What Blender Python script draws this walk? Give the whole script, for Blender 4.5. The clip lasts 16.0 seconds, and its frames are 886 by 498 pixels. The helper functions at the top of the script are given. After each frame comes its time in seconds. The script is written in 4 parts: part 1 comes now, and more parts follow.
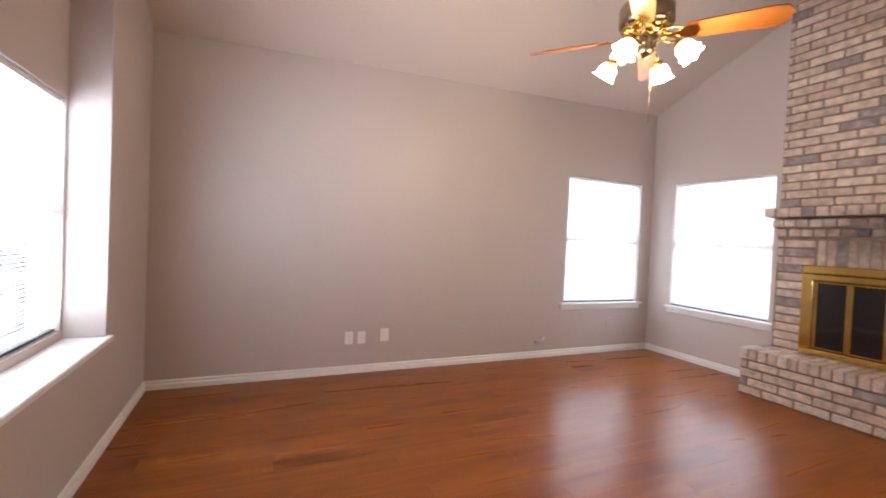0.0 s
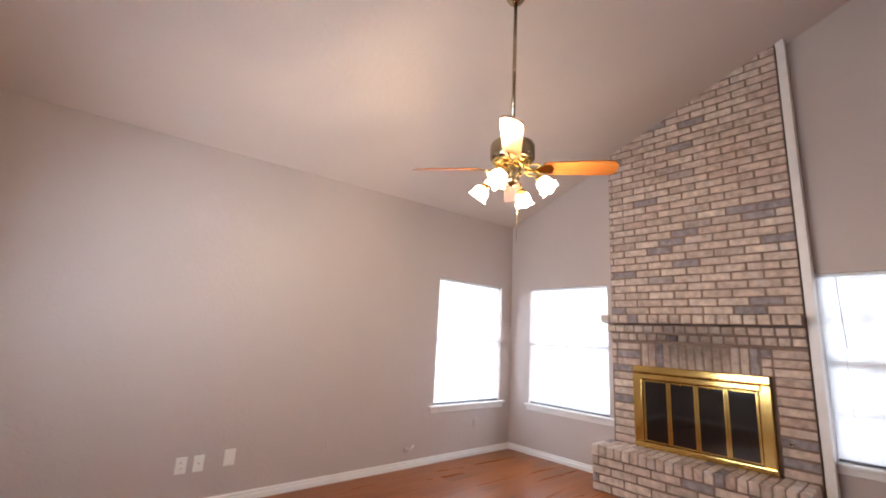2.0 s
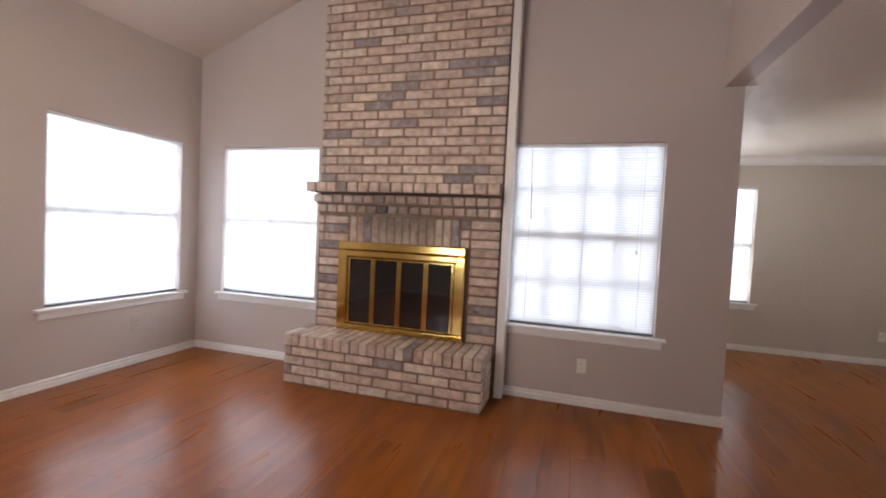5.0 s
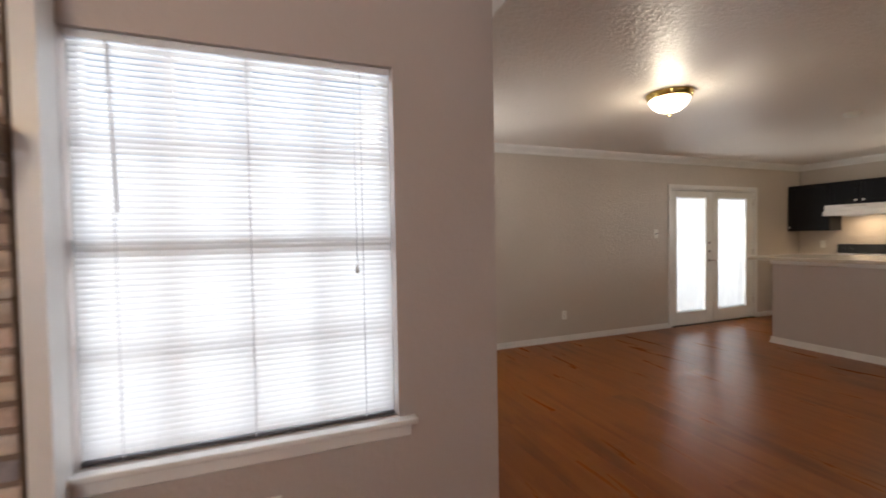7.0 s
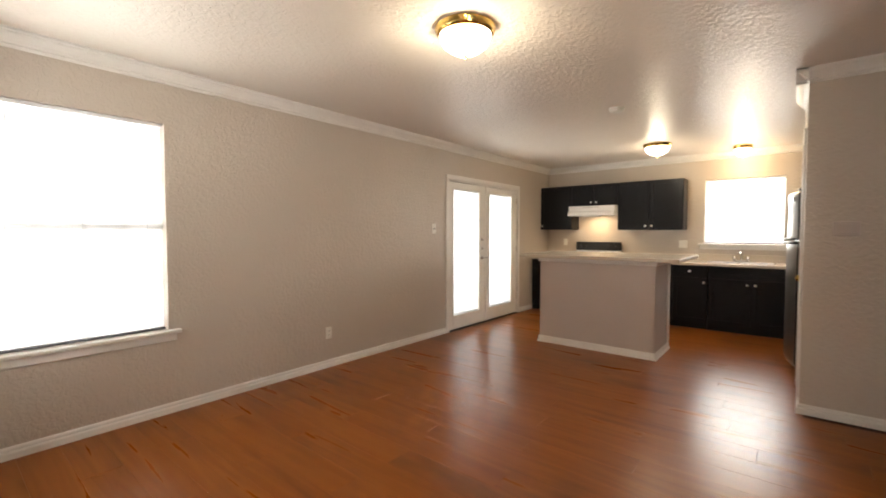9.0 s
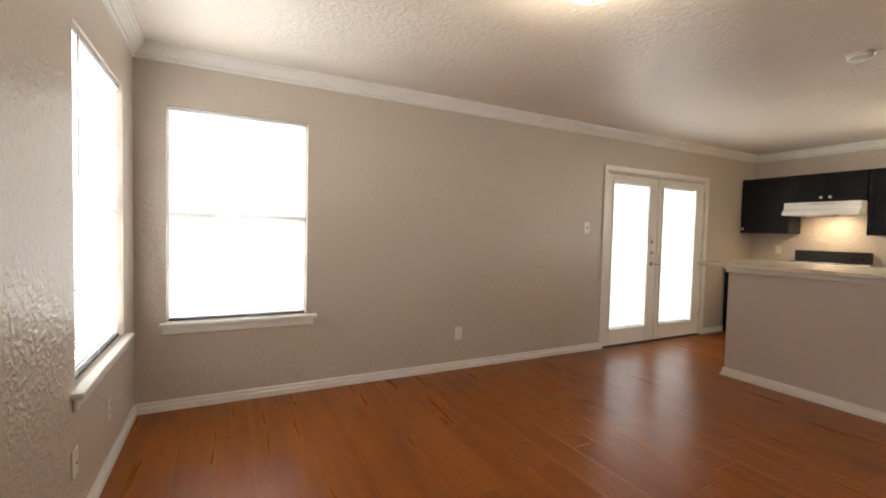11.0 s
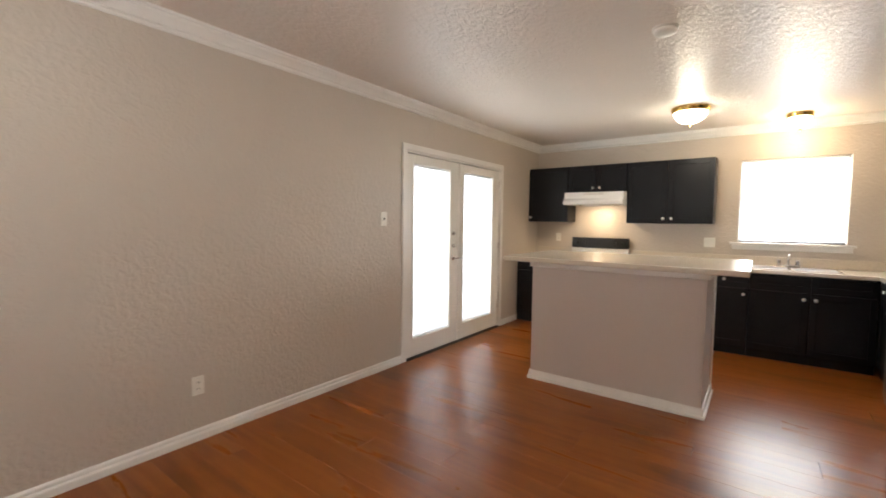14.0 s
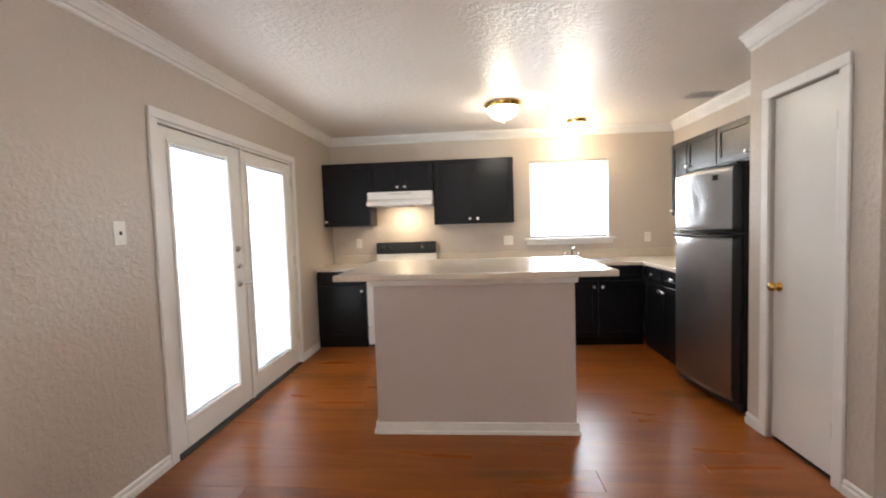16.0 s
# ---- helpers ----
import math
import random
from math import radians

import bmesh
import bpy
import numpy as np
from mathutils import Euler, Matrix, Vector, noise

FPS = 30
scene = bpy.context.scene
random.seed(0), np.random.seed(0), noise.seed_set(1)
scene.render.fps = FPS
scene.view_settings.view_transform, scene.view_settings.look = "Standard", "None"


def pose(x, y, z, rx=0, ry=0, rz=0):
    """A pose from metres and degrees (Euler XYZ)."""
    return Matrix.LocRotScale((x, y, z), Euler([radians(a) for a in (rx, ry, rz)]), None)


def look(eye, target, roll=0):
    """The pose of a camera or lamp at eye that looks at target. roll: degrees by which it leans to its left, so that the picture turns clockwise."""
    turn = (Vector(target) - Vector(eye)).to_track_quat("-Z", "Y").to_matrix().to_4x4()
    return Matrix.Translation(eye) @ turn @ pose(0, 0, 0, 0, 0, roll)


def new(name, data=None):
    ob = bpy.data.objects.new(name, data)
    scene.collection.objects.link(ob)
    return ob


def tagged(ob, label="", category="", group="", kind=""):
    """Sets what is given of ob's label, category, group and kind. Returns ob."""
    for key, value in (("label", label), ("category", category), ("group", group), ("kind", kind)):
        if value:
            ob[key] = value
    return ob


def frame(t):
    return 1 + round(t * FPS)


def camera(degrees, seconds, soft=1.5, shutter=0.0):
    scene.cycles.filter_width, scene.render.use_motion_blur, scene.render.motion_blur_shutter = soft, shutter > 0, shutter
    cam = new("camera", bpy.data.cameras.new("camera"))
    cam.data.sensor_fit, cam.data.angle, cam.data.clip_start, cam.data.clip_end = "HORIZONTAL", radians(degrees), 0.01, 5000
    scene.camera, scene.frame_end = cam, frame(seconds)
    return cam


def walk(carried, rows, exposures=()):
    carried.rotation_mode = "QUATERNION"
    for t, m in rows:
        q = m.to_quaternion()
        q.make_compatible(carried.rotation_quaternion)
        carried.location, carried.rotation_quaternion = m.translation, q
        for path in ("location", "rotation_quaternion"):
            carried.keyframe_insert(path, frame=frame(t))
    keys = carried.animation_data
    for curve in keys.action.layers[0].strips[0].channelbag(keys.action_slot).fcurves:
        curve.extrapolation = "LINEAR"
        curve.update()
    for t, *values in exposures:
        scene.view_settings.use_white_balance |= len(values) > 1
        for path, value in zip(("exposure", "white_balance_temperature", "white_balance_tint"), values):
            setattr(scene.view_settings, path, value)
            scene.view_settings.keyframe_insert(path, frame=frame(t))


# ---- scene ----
cam = camera(92.2, 16.0, soft=1.8, shutter=0.3)
PATH = [
    (0, (0.278, 0.189, 1.31), (1.084, 2.019, 1.263), 2.6),
    (0.5, (0.262, 0.237, 1.361), (1.364, 1.906, 1.327), 1.2),
    (1, (0.263, 0.271, 1.384), (1.49, 1.836, 1.597), 1.0),
    (1.5, (0.23, 0.279, 1.408), (1.472, 1.776, 1.874), 2.2),
    (2, (0.211, 0.291, 1.403), (1.504, 1.762, 1.806), 3.2),
    (2.5, (0.176, 0.323, 1.363), (1.612, 1.698, 1.583), 3.1),
    (3, (0.202, 0.323, 1.347), (1.752, 1.587, 1.374), 2.0),
    (3.5, (0.339, 0.321, 1.313), (2.022, 1.398, 1.231), 1.2),
    (6, (2.351, 0.468, 1.353), (4.35, 0.438, 1.33), 0.9),
    (6.5, (2.797, 0.363, 1.361), (4.746, -0.08, 1.301), -1.1),
    (7, (3.221, 0.227, 1.383), (5.083, -0.5, 1.329), -1.0),
    (7.5, (3.655, 0.081, 1.343), (5.221, -1.161, 1.291), -2.1),
    (8, (3.926, -0.144, 1.322), (5.167, -1.705, 1.17), -2.2),
    (8.5, (4.077, -0.479, 1.339), (5.273, -2.076, 1.202), -0.7),
    (9, (4.287, -0.732, 1.333), (5.554, -2.278, 1.256), -0.0),
    (9.5, (4.388, -0.913, 1.347), (5.904, -2.215, 1.263), -1.5),
    (10, (4.323, -1.107, 1.291), (6.109, -2.003, 1.2), 1.3),
    (12.5, (4.416, -1.392, 1.325), (6.09, -2.484, 1.259), 0.6),
    (13, (4.642, -1.56, 1.341), (6.098, -2.923, 1.194), 0.2),
    (13.5, (4.875, -1.84, 1.371), (6.227, -3.313, 1.318), -0.4),
    (14, (5.096, -2.093, 1.36), (6.287, -3.695, 1.234), 0.7),
    (14.5, (5.388, -2.339, 1.391), (6.294, -4.117, 1.256), -0.9),
    (15, (5.622, -2.583, 1.381), (6.306, -4.461, 1.319), -0.1),
    (15.5, (5.804, -2.73, 1.39), (6.273, -4.673, 1.309), 0.9),
    (16, (5.984, -2.791, 1.374), (6.141, -4.781, 1.26), -1.8),
]
EXPOSURES = [(0.0, 0.55, 5950, 12), (1.5, 0.6, 5900, 12), (2.5, 0.55, 5900, 11), (3.5, 0.55, 5950, 12), (5.8, 0.2, 6050, 11), (7.0, 0.25, 6300, 10), (8.0, 0.3, 6500, 10), (9.0, 0.9, 6700, 8),
             (10.0, 0.9, 6650, 7), (12.5, 0.55, 6300, 8), (13.5, 0.85, 6250, 7), (15.0, 1.18, 5850, 8), (16.0, 1.12, 5750, 8)]
walk(cam, [(t, look(eye, target, roll)) for t, eye, target, roll in PATH], EXPOSURES)

# ---- world and light ----
world = bpy.data.worlds.new("sky")
scene.world = world
world.use_nodes = True
wn = world.node_tree
sky = wn.nodes.new("ShaderNodeTexSky")
sky.sky_type, sky.sun_disc = 'NISHITA', False
sky.sun_elevation, sky.sun_rotation = radians(55), radians(200)
wn.nodes["Background"].inputs["Strength"].default_value = 0.12
wn.links.new(sky.outputs[0], wn.nodes["Background"].inputs[0])


def area(name, eye, target, sx, sy, watts, color):
    d = bpy.data.lights.new(name, 'AREA')
    d.shape, d.size, d.size_y, d.energy, d.color = 'RECTANGLE', sx, sy, watts, color
    o = new(name, d)
    o.matrix_world = look(eye, target)
    return o


def bulb(name, at, watts, color, radius):
    d = bpy.data.lights.new(name, 'POINT')
    d.energy, d.color, d.shadow_soft_size = watts, color, radius
    o = new(name, d)
    o.location = at
    return o


DAY = (0.91, 0.945, 1.0)
DAYW = (1.0, 0.97, 0.92)
WARM = (1.0, 0.72, 0.42)
SOFTW = (1.0, 0.86, 0.66)
K = 22.0   # watts per square metre of sky seen through an opening
area("daylight_north", (4.21, 4.62, 1.40), (4.21, 0, 1.40), 1.9, 2.1, K * 4.0 * 0.85, DAY)
area("daylight_east_a", (5.42, 3.32, 1.40), (0, 3.32, 1.40), 1.6, 2.1, K * 3.4 * 0.85, DAY)
area("daylight_east_b", (5.42, 0.32, 1.40), (0, 0.32, 1.40), 1.5, 2.1, K * 3.2 * 0.42, DAY)
area("daylight_west", (-1.1, 2.22, 1.35), (5, 2.22, 1.35), 2.4, 2.0, K * 4.8 * 2.15, DAY)
area("daylight_dining_north", (7.05, -0.33, 1.40), (7.05, -5, 1.40), 1.4, 2.1, K * 2.9 * 1.15, DAYW)
area("daylight_dining_east", (8.24, -1.39, 1.40), (0, -1.39, 1.40), 1.6, 2.1, K * 3.4 * 0.8, DAYW)
area("daylight_patio", (8.3, -6.06, 1.15), (0, -6.06, 1.15), 2.4, 2.3, K * 5.5 * 0.62, DAYW)
area("daylight_kitchen", (4.84, -8.57, 1.65), (4.84, 0, 1.65), 1.6, 1.5, K * 2.4 * 1.9, DAYW)


# ---- materials ----
def mat(name, color, rough=0.5, metal=0.0, bump=0.0, scale=40.0, detail=3.0, var=0.0, vscale=2.0, coat=0.0, spec=0.5, dist=0.004, rvar=0.06):
    m = bpy.data.materials.new(name)
    m.use_nodes = True
    n, l = m.node_tree.nodes, m.node_tree.links
    b = n["Principled BSDF"]
    b.inputs["Base Color"].default_value = (*color, 1)
    b.inputs["Roughness"].default_value = rough
    b.inputs["Metallic"].default_value = metal
    b.inputs["Coat Weight"].default_value = coat
    b.inputs["Specular IOR Level"].default_value = spec
    tc = n.new("ShaderNodeTexCoord")
    if var:
        t = n.new("ShaderNodeTexNoise")
        t.inputs["Scale"].default_value, t.inputs["Detail"].default_value = vscale, 5
        l.new(tc.outputs["Object"], t.inputs["Vector"])
        r = n.new("ShaderNodeMapRange")
        r.inputs["From Min"].default_value, r.inputs["From Max"].default_value = 0.3, 0.7
        r.inputs["To Min"].default_value, r.inputs["To Max"].default_value = 1 - var, 1 + var
        l.new(t.outputs["Fac"], r.inputs["Value"])
        x = n.new("ShaderNodeVectorMath")
        x.operation = 'SCALE'
        x.inputs[0].default_value = color
        l.new(r.outputs[0], x.inputs["Scale"])
        l.new(x.outputs[0], b.inputs["Base Color"])
        r2 = n.new("ShaderNodeMapRange")
        r2.inputs["To Min"].default_value, r2.inputs["To Max"].default_value = max(0.02, rough - rvar), min(1, rough + rvar)
        l.new(t.outputs["Fac"], r2.inputs["Value"])
        l.new(r2.outputs[0], b.inputs["Roughness"])
    if bump:
        t = n.new("ShaderNodeTexNoise")
        t.inputs["Scale"].default_value, t.inputs["Detail"].default_value = scale, detail
        l.new(tc.outputs["Object"], t.inputs["Vector"])
        u = n.new("ShaderNodeBump")
        u.inputs["Strength"].default_value, u.inputs["Distance"].default_value = bump, dist
        l.new(t.outputs["Fac"], u.inputs["Height"])
        l.new(u.outputs[0], b.inputs["Normal"])
    return m


def textured_paint(name, color, rough, scale, strength, dist, var):
    """Knock-down plaster: flattened blobs over a fine roller grain."""
    m = mat(name, color, rough, var=var, vscale=0.9, rvar=0.015)
    n, l = m.node_tree.nodes, m.node_tree.links
    tc = n.new("ShaderNodeTexCoord")
    a = n.new("ShaderNodeTexNoise")
    a.inputs["Scale"].default_value, a.inputs["Detail"].default_value = scale, 4
    a.inputs["Distortion"].default_value = 0.6
    r = n.new("ShaderNodeMapRange")
    r.inputs["From Min"].default_value, r.inputs["From Max"].default_value = 0.42, 0.62
    f = n.new("ShaderNodeTexNoise")
    f.inputs["Scale"].default_value, f.inputs["Detail"].default_value = scale * 7, 2
    s = n.new("ShaderNodeMath")
    s.operation = 'MULTIPLY_ADD'
    s.inputs[1].default_value = 0.18
    u = n.new("ShaderNodeBump")
    u.inputs["Strength"].default_value, u.inputs["Distance"].default_value = strength, dist
    l.new(tc.outputs["Object"], a.inputs["Vector"])
    l.new(tc.outputs["Object"], f.inputs["Vector"])
    l.new(a.outputs["Fac"], r.inputs["Value"])
    l.new(f.outputs["Fac"], s.inputs[0])
    l.new(r.outputs[0], s.inputs[2])
    l.new(s.outputs[0], u.inputs["Height"])
    l.new(u.outputs[0], n["Principled BSDF"].inputs["Normal"])
    return m


def wood(name, ramp, rough, along=0, grain=1.0, coat=0.0, per_object=True, bump=0.15):
    """Straight-grained wood; the grain runs along the object's axis number `along`."""
    m = bpy.data.materials.new(name)
    m.use_nodes = True
    n, l = m.node_tree.nodes, m.node_tree.links
    b = n["Principled BSDF"]
    tc, mp, info = n.new("ShaderNodeTexCoord"), n.new("ShaderNodeMapping"), n.new("ShaderNodeObjectInfo")
    sc = [14.0 * grain] * 3
    sc[along] = 1.1 * grain
    mp.inputs["Scale"].default_value = sc
    l.new(tc.outputs["Object"], mp.inputs["Vector"])
    off = n.new("ShaderNodeVectorMath")
    off.operation = 'SCALE'
    off.inputs[0].default_value = (37.0, 91.0, 53.0)
    l.new(info.outputs["Random"], off.inputs["Scale"])
    l.new(off.outputs[0], mp.inputs["Location"])
    t = n.new("ShaderNodeTexNoise")
    t.inputs["Scale"].default_value, t.inputs["Detail"].default_value, t.inputs["Distortion"].default_value = 1.0, 6, 1.2
    l.new(mp.outputs[0], t.inputs["Vector"])
    big = n.new("ShaderNodeTexNoise")
    big.inputs["Scale"].default_value, big.inputs["Detail"].default_value = 0.28, 2
    l.new(mp.outputs[0], big.inputs["Vector"])
    mixv = n.new("ShaderNodeMath")
    mixv.operation = 'MULTIPLY_ADD'
    mixv.inputs[1].default_value = 0.45
    l.new(big.outputs["Fac"], mixv.inputs[0])
    l.new(t.outputs["Fac"], mixv.inputs[2])
    jit = n.new("ShaderNodeMath")
    jit.operation = 'MULTIPLY_ADD'
    jit.inputs[1].default_value = 0.06 if per_object else 0.0
    l.new(info.outputs["Random"], jit.inputs[0])
    l.new(mixv.outputs[0], jit.inputs[2])
    cr = n.new("ShaderNodeValToRGB")
    e = cr.color_ramp.elements
    e[0].position, e[0].color = 0.48, (*ramp[0], 1)
    e[1].position, e[1].color = 1.05, (*ramp[2], 1)
    mid = e.new(0.76)
    mid.color = (*ramp[1], 1)
    l.new(jit.outputs[0], cr.inputs["Fac"])
    kn, kr, kx = n.new("ShaderNodeTexNoise"), n.new("ShaderNodeMapRange"), n.new("ShaderNodeVectorMath")
    kn.inputs["Scale"].default_value, kn.inputs["Detail"].default_value = 0.55, 3
    kr.inputs["From Min"].default_value, kr.inputs["From Max"].default_value = 0.56, 0.70
    kr.inputs["To Min"].default_value, kr.inputs["To Max"].default_value = 1.0, 0.66
    kx.operation = 'SCALE'
    mk = n.new("ShaderNodeMapping")
    ks = [9.0 * grain] * 3
    ks[along] = 3.2 * grain
    mk.inputs["Scale"].default_value = ks
    l.new(tc.outputs["Object"], mk.inputs["Vector"])
    l.new(off.outputs[0], mk.inputs["Location"])
    l.new(mk.outputs[0], kn.inputs["Vector"])
    l.new(kn.outputs["Fac"], kr.inputs["Value"])
    l.new(cr.outputs[0], kx.inputs[0])
    l.new(kr.outputs[0], kx.inputs["Scale"])
    l.new(kx.outputs[0], b.inputs["Base Color"])
    rr = n.new("ShaderNodeMapRange")
    rr.inputs["To Min"].default_value, rr.inputs["To Max"].default_value = rough + 0.06, rough - 0.05
    l.new(t.outputs["Fac"], rr.inputs["Value"])
    l.new(rr.outputs[0], b.inputs["Roughness"])
    b.inputs["Coat Weight"].default_value = coat
    b.inputs["Coat Roughness"].default_value = 0.2
    u = n.new("ShaderNodeBump")
    u.inputs["Strength"].default_value, u.inputs["Distance"].default_value = bump, 0.002
    l.new(t.outputs["Fac"], u.inputs["Height"])
    l.new(u.outputs[0], b.inputs["Normal"])
    return m


def geo_of(n):
    return n.new("ShaderNodeNewGeometry").outputs["Position"]


def brick_material():
    m = bpy.data.materials.new("fired_brick")
    m.use_nodes = True
    n, l = m.node_tree.nodes, m.node_tree.links
    b = n["Principled BSDF"]
    b.inputs["Roughness"].default_value = 0.85
    info, tc = n.new("ShaderNodeObjectInfo"), n.new("ShaderNodeTexCoord")
    cr = n.new("ShaderNodeValToRGB")
    cr.color_ramp.interpolation = 'LINEAR'
    stops = [(0.0, (0.28, 0.25, 0.26)), (0.09, (0.36, 0.32, 0.325)), (0.12, (0.53, 0.42, 0.345)), (0.45, (0.64, 0.515, 0.425)),
             (0.7, (0.74, 0.635, 0.535)), (0.88, (0.57, 0.425, 0.35)), (1.0, (0.68, 0.56, 0.47))]
    e = cr.color_ramp.elements
    e[0].position, e[0].color = stops[0][0], (*stops[0][1], 1)
    e[1].position, e[1].color = stops[-1][0], (*stops[-1][1], 1)
    for p, c in stops[1:-1]:
        e.new(p).color = (*c, 1)
    l.new(info.outputs["Random"], cr.inputs["Fac"])
    off = n.new("ShaderNodeVectorMath")
    off.operation = 'MULTIPLY_ADD'
    off.inputs[1].default_value = (1, 1, 1)
    sc = n.new("ShaderNodeVectorMath")
    sc.operation = 'SCALE'
    sc.inputs[0].default_value = (17, 31, 23)
    l.new(info.outputs["Random"], sc.inputs["Scale"])
    l.new(tc.outputs["Object"], off.inputs[0])
    l.new(sc.outputs[0], off.inputs[2])
    t = n.new("ShaderNodeTexNoise")
    t.inputs["Scale"].default_value, t.inputs["Detail"].default_value = 16, 6
    l.new(off.outputs[0], t.inputs["Vector"])
    r = n.new("ShaderNodeMapRange")
    r.inputs["From Min"].default_value, r.inputs["From Max"].default_value = 0.3, 0.7
    r.inputs["To Min"].default_value, r.inputs["To Max"].default_value = 0.62, 1.08
    l.new(t.outputs["Fac"], r.inputs["Value"])
    x = n.new("ShaderNodeVectorMath")
    x.operation = 'SCALE'
    l.new(cr.outputs[0], x.inputs[0])
    l.new(r.outputs[0], x.inputs["Scale"])
    # pale lime bloom and blue-grey kiln marks in patches
    bl, br, bx = n.new("ShaderNodeTexNoise"), n.new("ShaderNodeMapRange"), n.new("ShaderNodeMix")
    bx.data_type = 'RGBA'
    bl.inputs["Scale"].default_value, bl.inputs["Detail"].default_value = 7, 5
    br.inputs["From Min"].default_value, br.inputs["From Max"].default_value = 0.56, 0.70
    br.inputs["To Max"].default_value = 0.55
    bx.inputs[7].default_value = (0.56, 0.53, 0.53, 1)
    l.new(geo_of(n), bl.inputs["Vector"])
    l.new(bl.outputs["Fac"], br.inputs["Value"])
    l.new(br.outputs[0], bx.inputs[0])
    l.new(x.outputs[0], bx.inputs[6])
    # soot above the firebox
    geo, dv, ln, rg = n.new("ShaderNodeNewGeometry"), n.new("ShaderNodeVectorMath"), n.new("ShaderNodeVectorMath"), n.new("ShaderNodeMapRange")
    dv.operation, ln.operation = 'MULTIPLY_ADD', 'LENGTH'
    dv.inputs[1].default_value, dv.inputs[2].default_value = (0, 1.3, 2.9), (0, -1.3 * 1.86, -2.9 * 1.44)
    rg.interpolation_type = 'SMOOTHSTEP'
    rg.inputs["From Min"].default_value, rg.inputs["From Max"].default_value = 0.1, 1.0
    rg.inputs["To Min"].default_value, rg.inputs["To Max"].default_value = 0.40, 1.0
    l.new(geo.outputs["Position"], dv.inputs[0])
    l.new(dv.outputs[0], ln.inputs[0])
    l.new(ln.outputs["Value"], rg.inputs["Value"])
    y = n.new("ShaderNodeVectorMath")
    y.operation = 'SCALE'
    l.new(bx.outputs[2], y.inputs[0])
    l.new(rg.outputs[0], y.inputs["Scale"])
    l.new(y.outputs[0], b.inputs["Base Color"])
    f = n.new("ShaderNodeTexNoise")
    f.inputs["Scale"].default_value, f.inputs["Detail"].default_value = 70, 4
    l.new(off.outputs[0], f.inputs["Vector"])
    u = n.new("ShaderNodeBump")
    u.inputs["Strength"].default_value, u.inputs["Distance"].default_value = 0.6, 0.006
    l.new(f.outputs["Fac"], u.inputs["Height"])
    l.new(u.outputs[0], b.inputs["Normal"])
    return m


def blind_material():
    m = mat("blind_vinyl", (0.86, 0.86, 0.86), 0.45)
    n, l = m.node_tree.nodes, m.node_tree.links
    tr, mx = n.new("ShaderNodeBsdfTranslucent"), n.new("ShaderNodeMixShader")
    tr.inputs[0].default_value = (0.9, 0.9, 0.9, 1)
    mx.inputs[0].default_value = 0.33
    l.new(n["Principled BSDF"].outputs[0], mx.inputs[1])
    l.new(tr.outputs[0], mx.inputs[2])
    l.new(mx.outputs[0], n["Material Output"].inputs["Surface"])
    return m


def glass_material(name, tint):
    m = bpy.data.materials.new(name)
    m.use_nodes = True
    n, l = m.node_tree.nodes, m.node_tree.links
    n.remove(n["Principled BSDF"])
    t, g, mx, fr = n.new("ShaderNodeBsdfTransparent"), n.new("ShaderNodeBsdfGlossy"), n.new("ShaderNodeMixShader"), n.new("ShaderNodeLayerWeight")
    t.inputs[0].default_value = (*tint, 1)
    g.inputs["Roughness"].default_value = 0.02
    fr.inputs["Blend"].default_value = 0.2
    half = n.new("ShaderNodeMath")
    half.operation = 'MULTIPLY_ADD'
    half.inputs[1].default_value, half.inputs[2].default_value = 0.35, 0.03
    l.new(fr.outputs["Facing"], half.inputs[0])
    l.new(half.outputs[0], mx.inputs[0])
    l.new(t.outputs[0], mx.inputs[1])
    l.new(g.outputs[0], mx.inputs[2])
    l.new(mx.outputs[0], n["Material Output"].inputs["Surface"])
    return m


def glow(name, color, strength):
    m = mat(name, (0.9, 0.88, 0.84), 0.3)
    b = m.node_tree.nodes["Principled BSDF"]
    b.inputs["Emission Color"].default_value = (*color, 1)
    b.inputs["Emission Strength"].default_value = strength
    return m


M_WALL = textured_paint("greige_wall_paint", (0.51, 0.442, 0.408), 0.45, 26, 0.13, 0.004, 0.03)
M_WALLD = textured_paint("greige_textured_wall_paint", (0.54, 0.477, 0.415), 0.31, 35, 0.5, 0.004, 0.03)
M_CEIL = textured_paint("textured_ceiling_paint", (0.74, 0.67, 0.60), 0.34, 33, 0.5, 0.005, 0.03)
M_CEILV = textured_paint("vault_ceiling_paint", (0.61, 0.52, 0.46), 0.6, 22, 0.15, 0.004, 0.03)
M_TRIM = mat("white_trim_paint", (0.78, 0.76, 0.73), 0.35, var=0.04, vscale=6, bump=0.05, scale=90)
M_DOOR = mat("white_door_paint", (0.76, 0.74, 0.70), 0.32, var=0.03, vscale=3, bump=0.04, scale=60)
M_SASH = mat("white_aluminium_sash", (0.74, 0.75, 0.77), 0.4, var=0.05, vscale=8)
M_BLIND = blind_material()
# near-black that paints the shade in the slot under each blind
M_GAPDK = mat("gap_shade_dark", (0.10, 0.10, 0.11), 0.6, var=0.1, vscale=20)
M_CORD = mat("blind_cord", (0.62, 0.62, 0.64), 0.8, bump=0.1, scale=200)
M_GLASS = glass_material("window_glass", (0.97, 0.98, 0.98))
M_FLOOR = wood("laminate_plank", ((0.180, 0.045, 0.006), (0.255, 0.073, 0.010), (0.310, 0.096, 0.015)), 0.285, 0, 0.6, 0.0, bump=0.03)
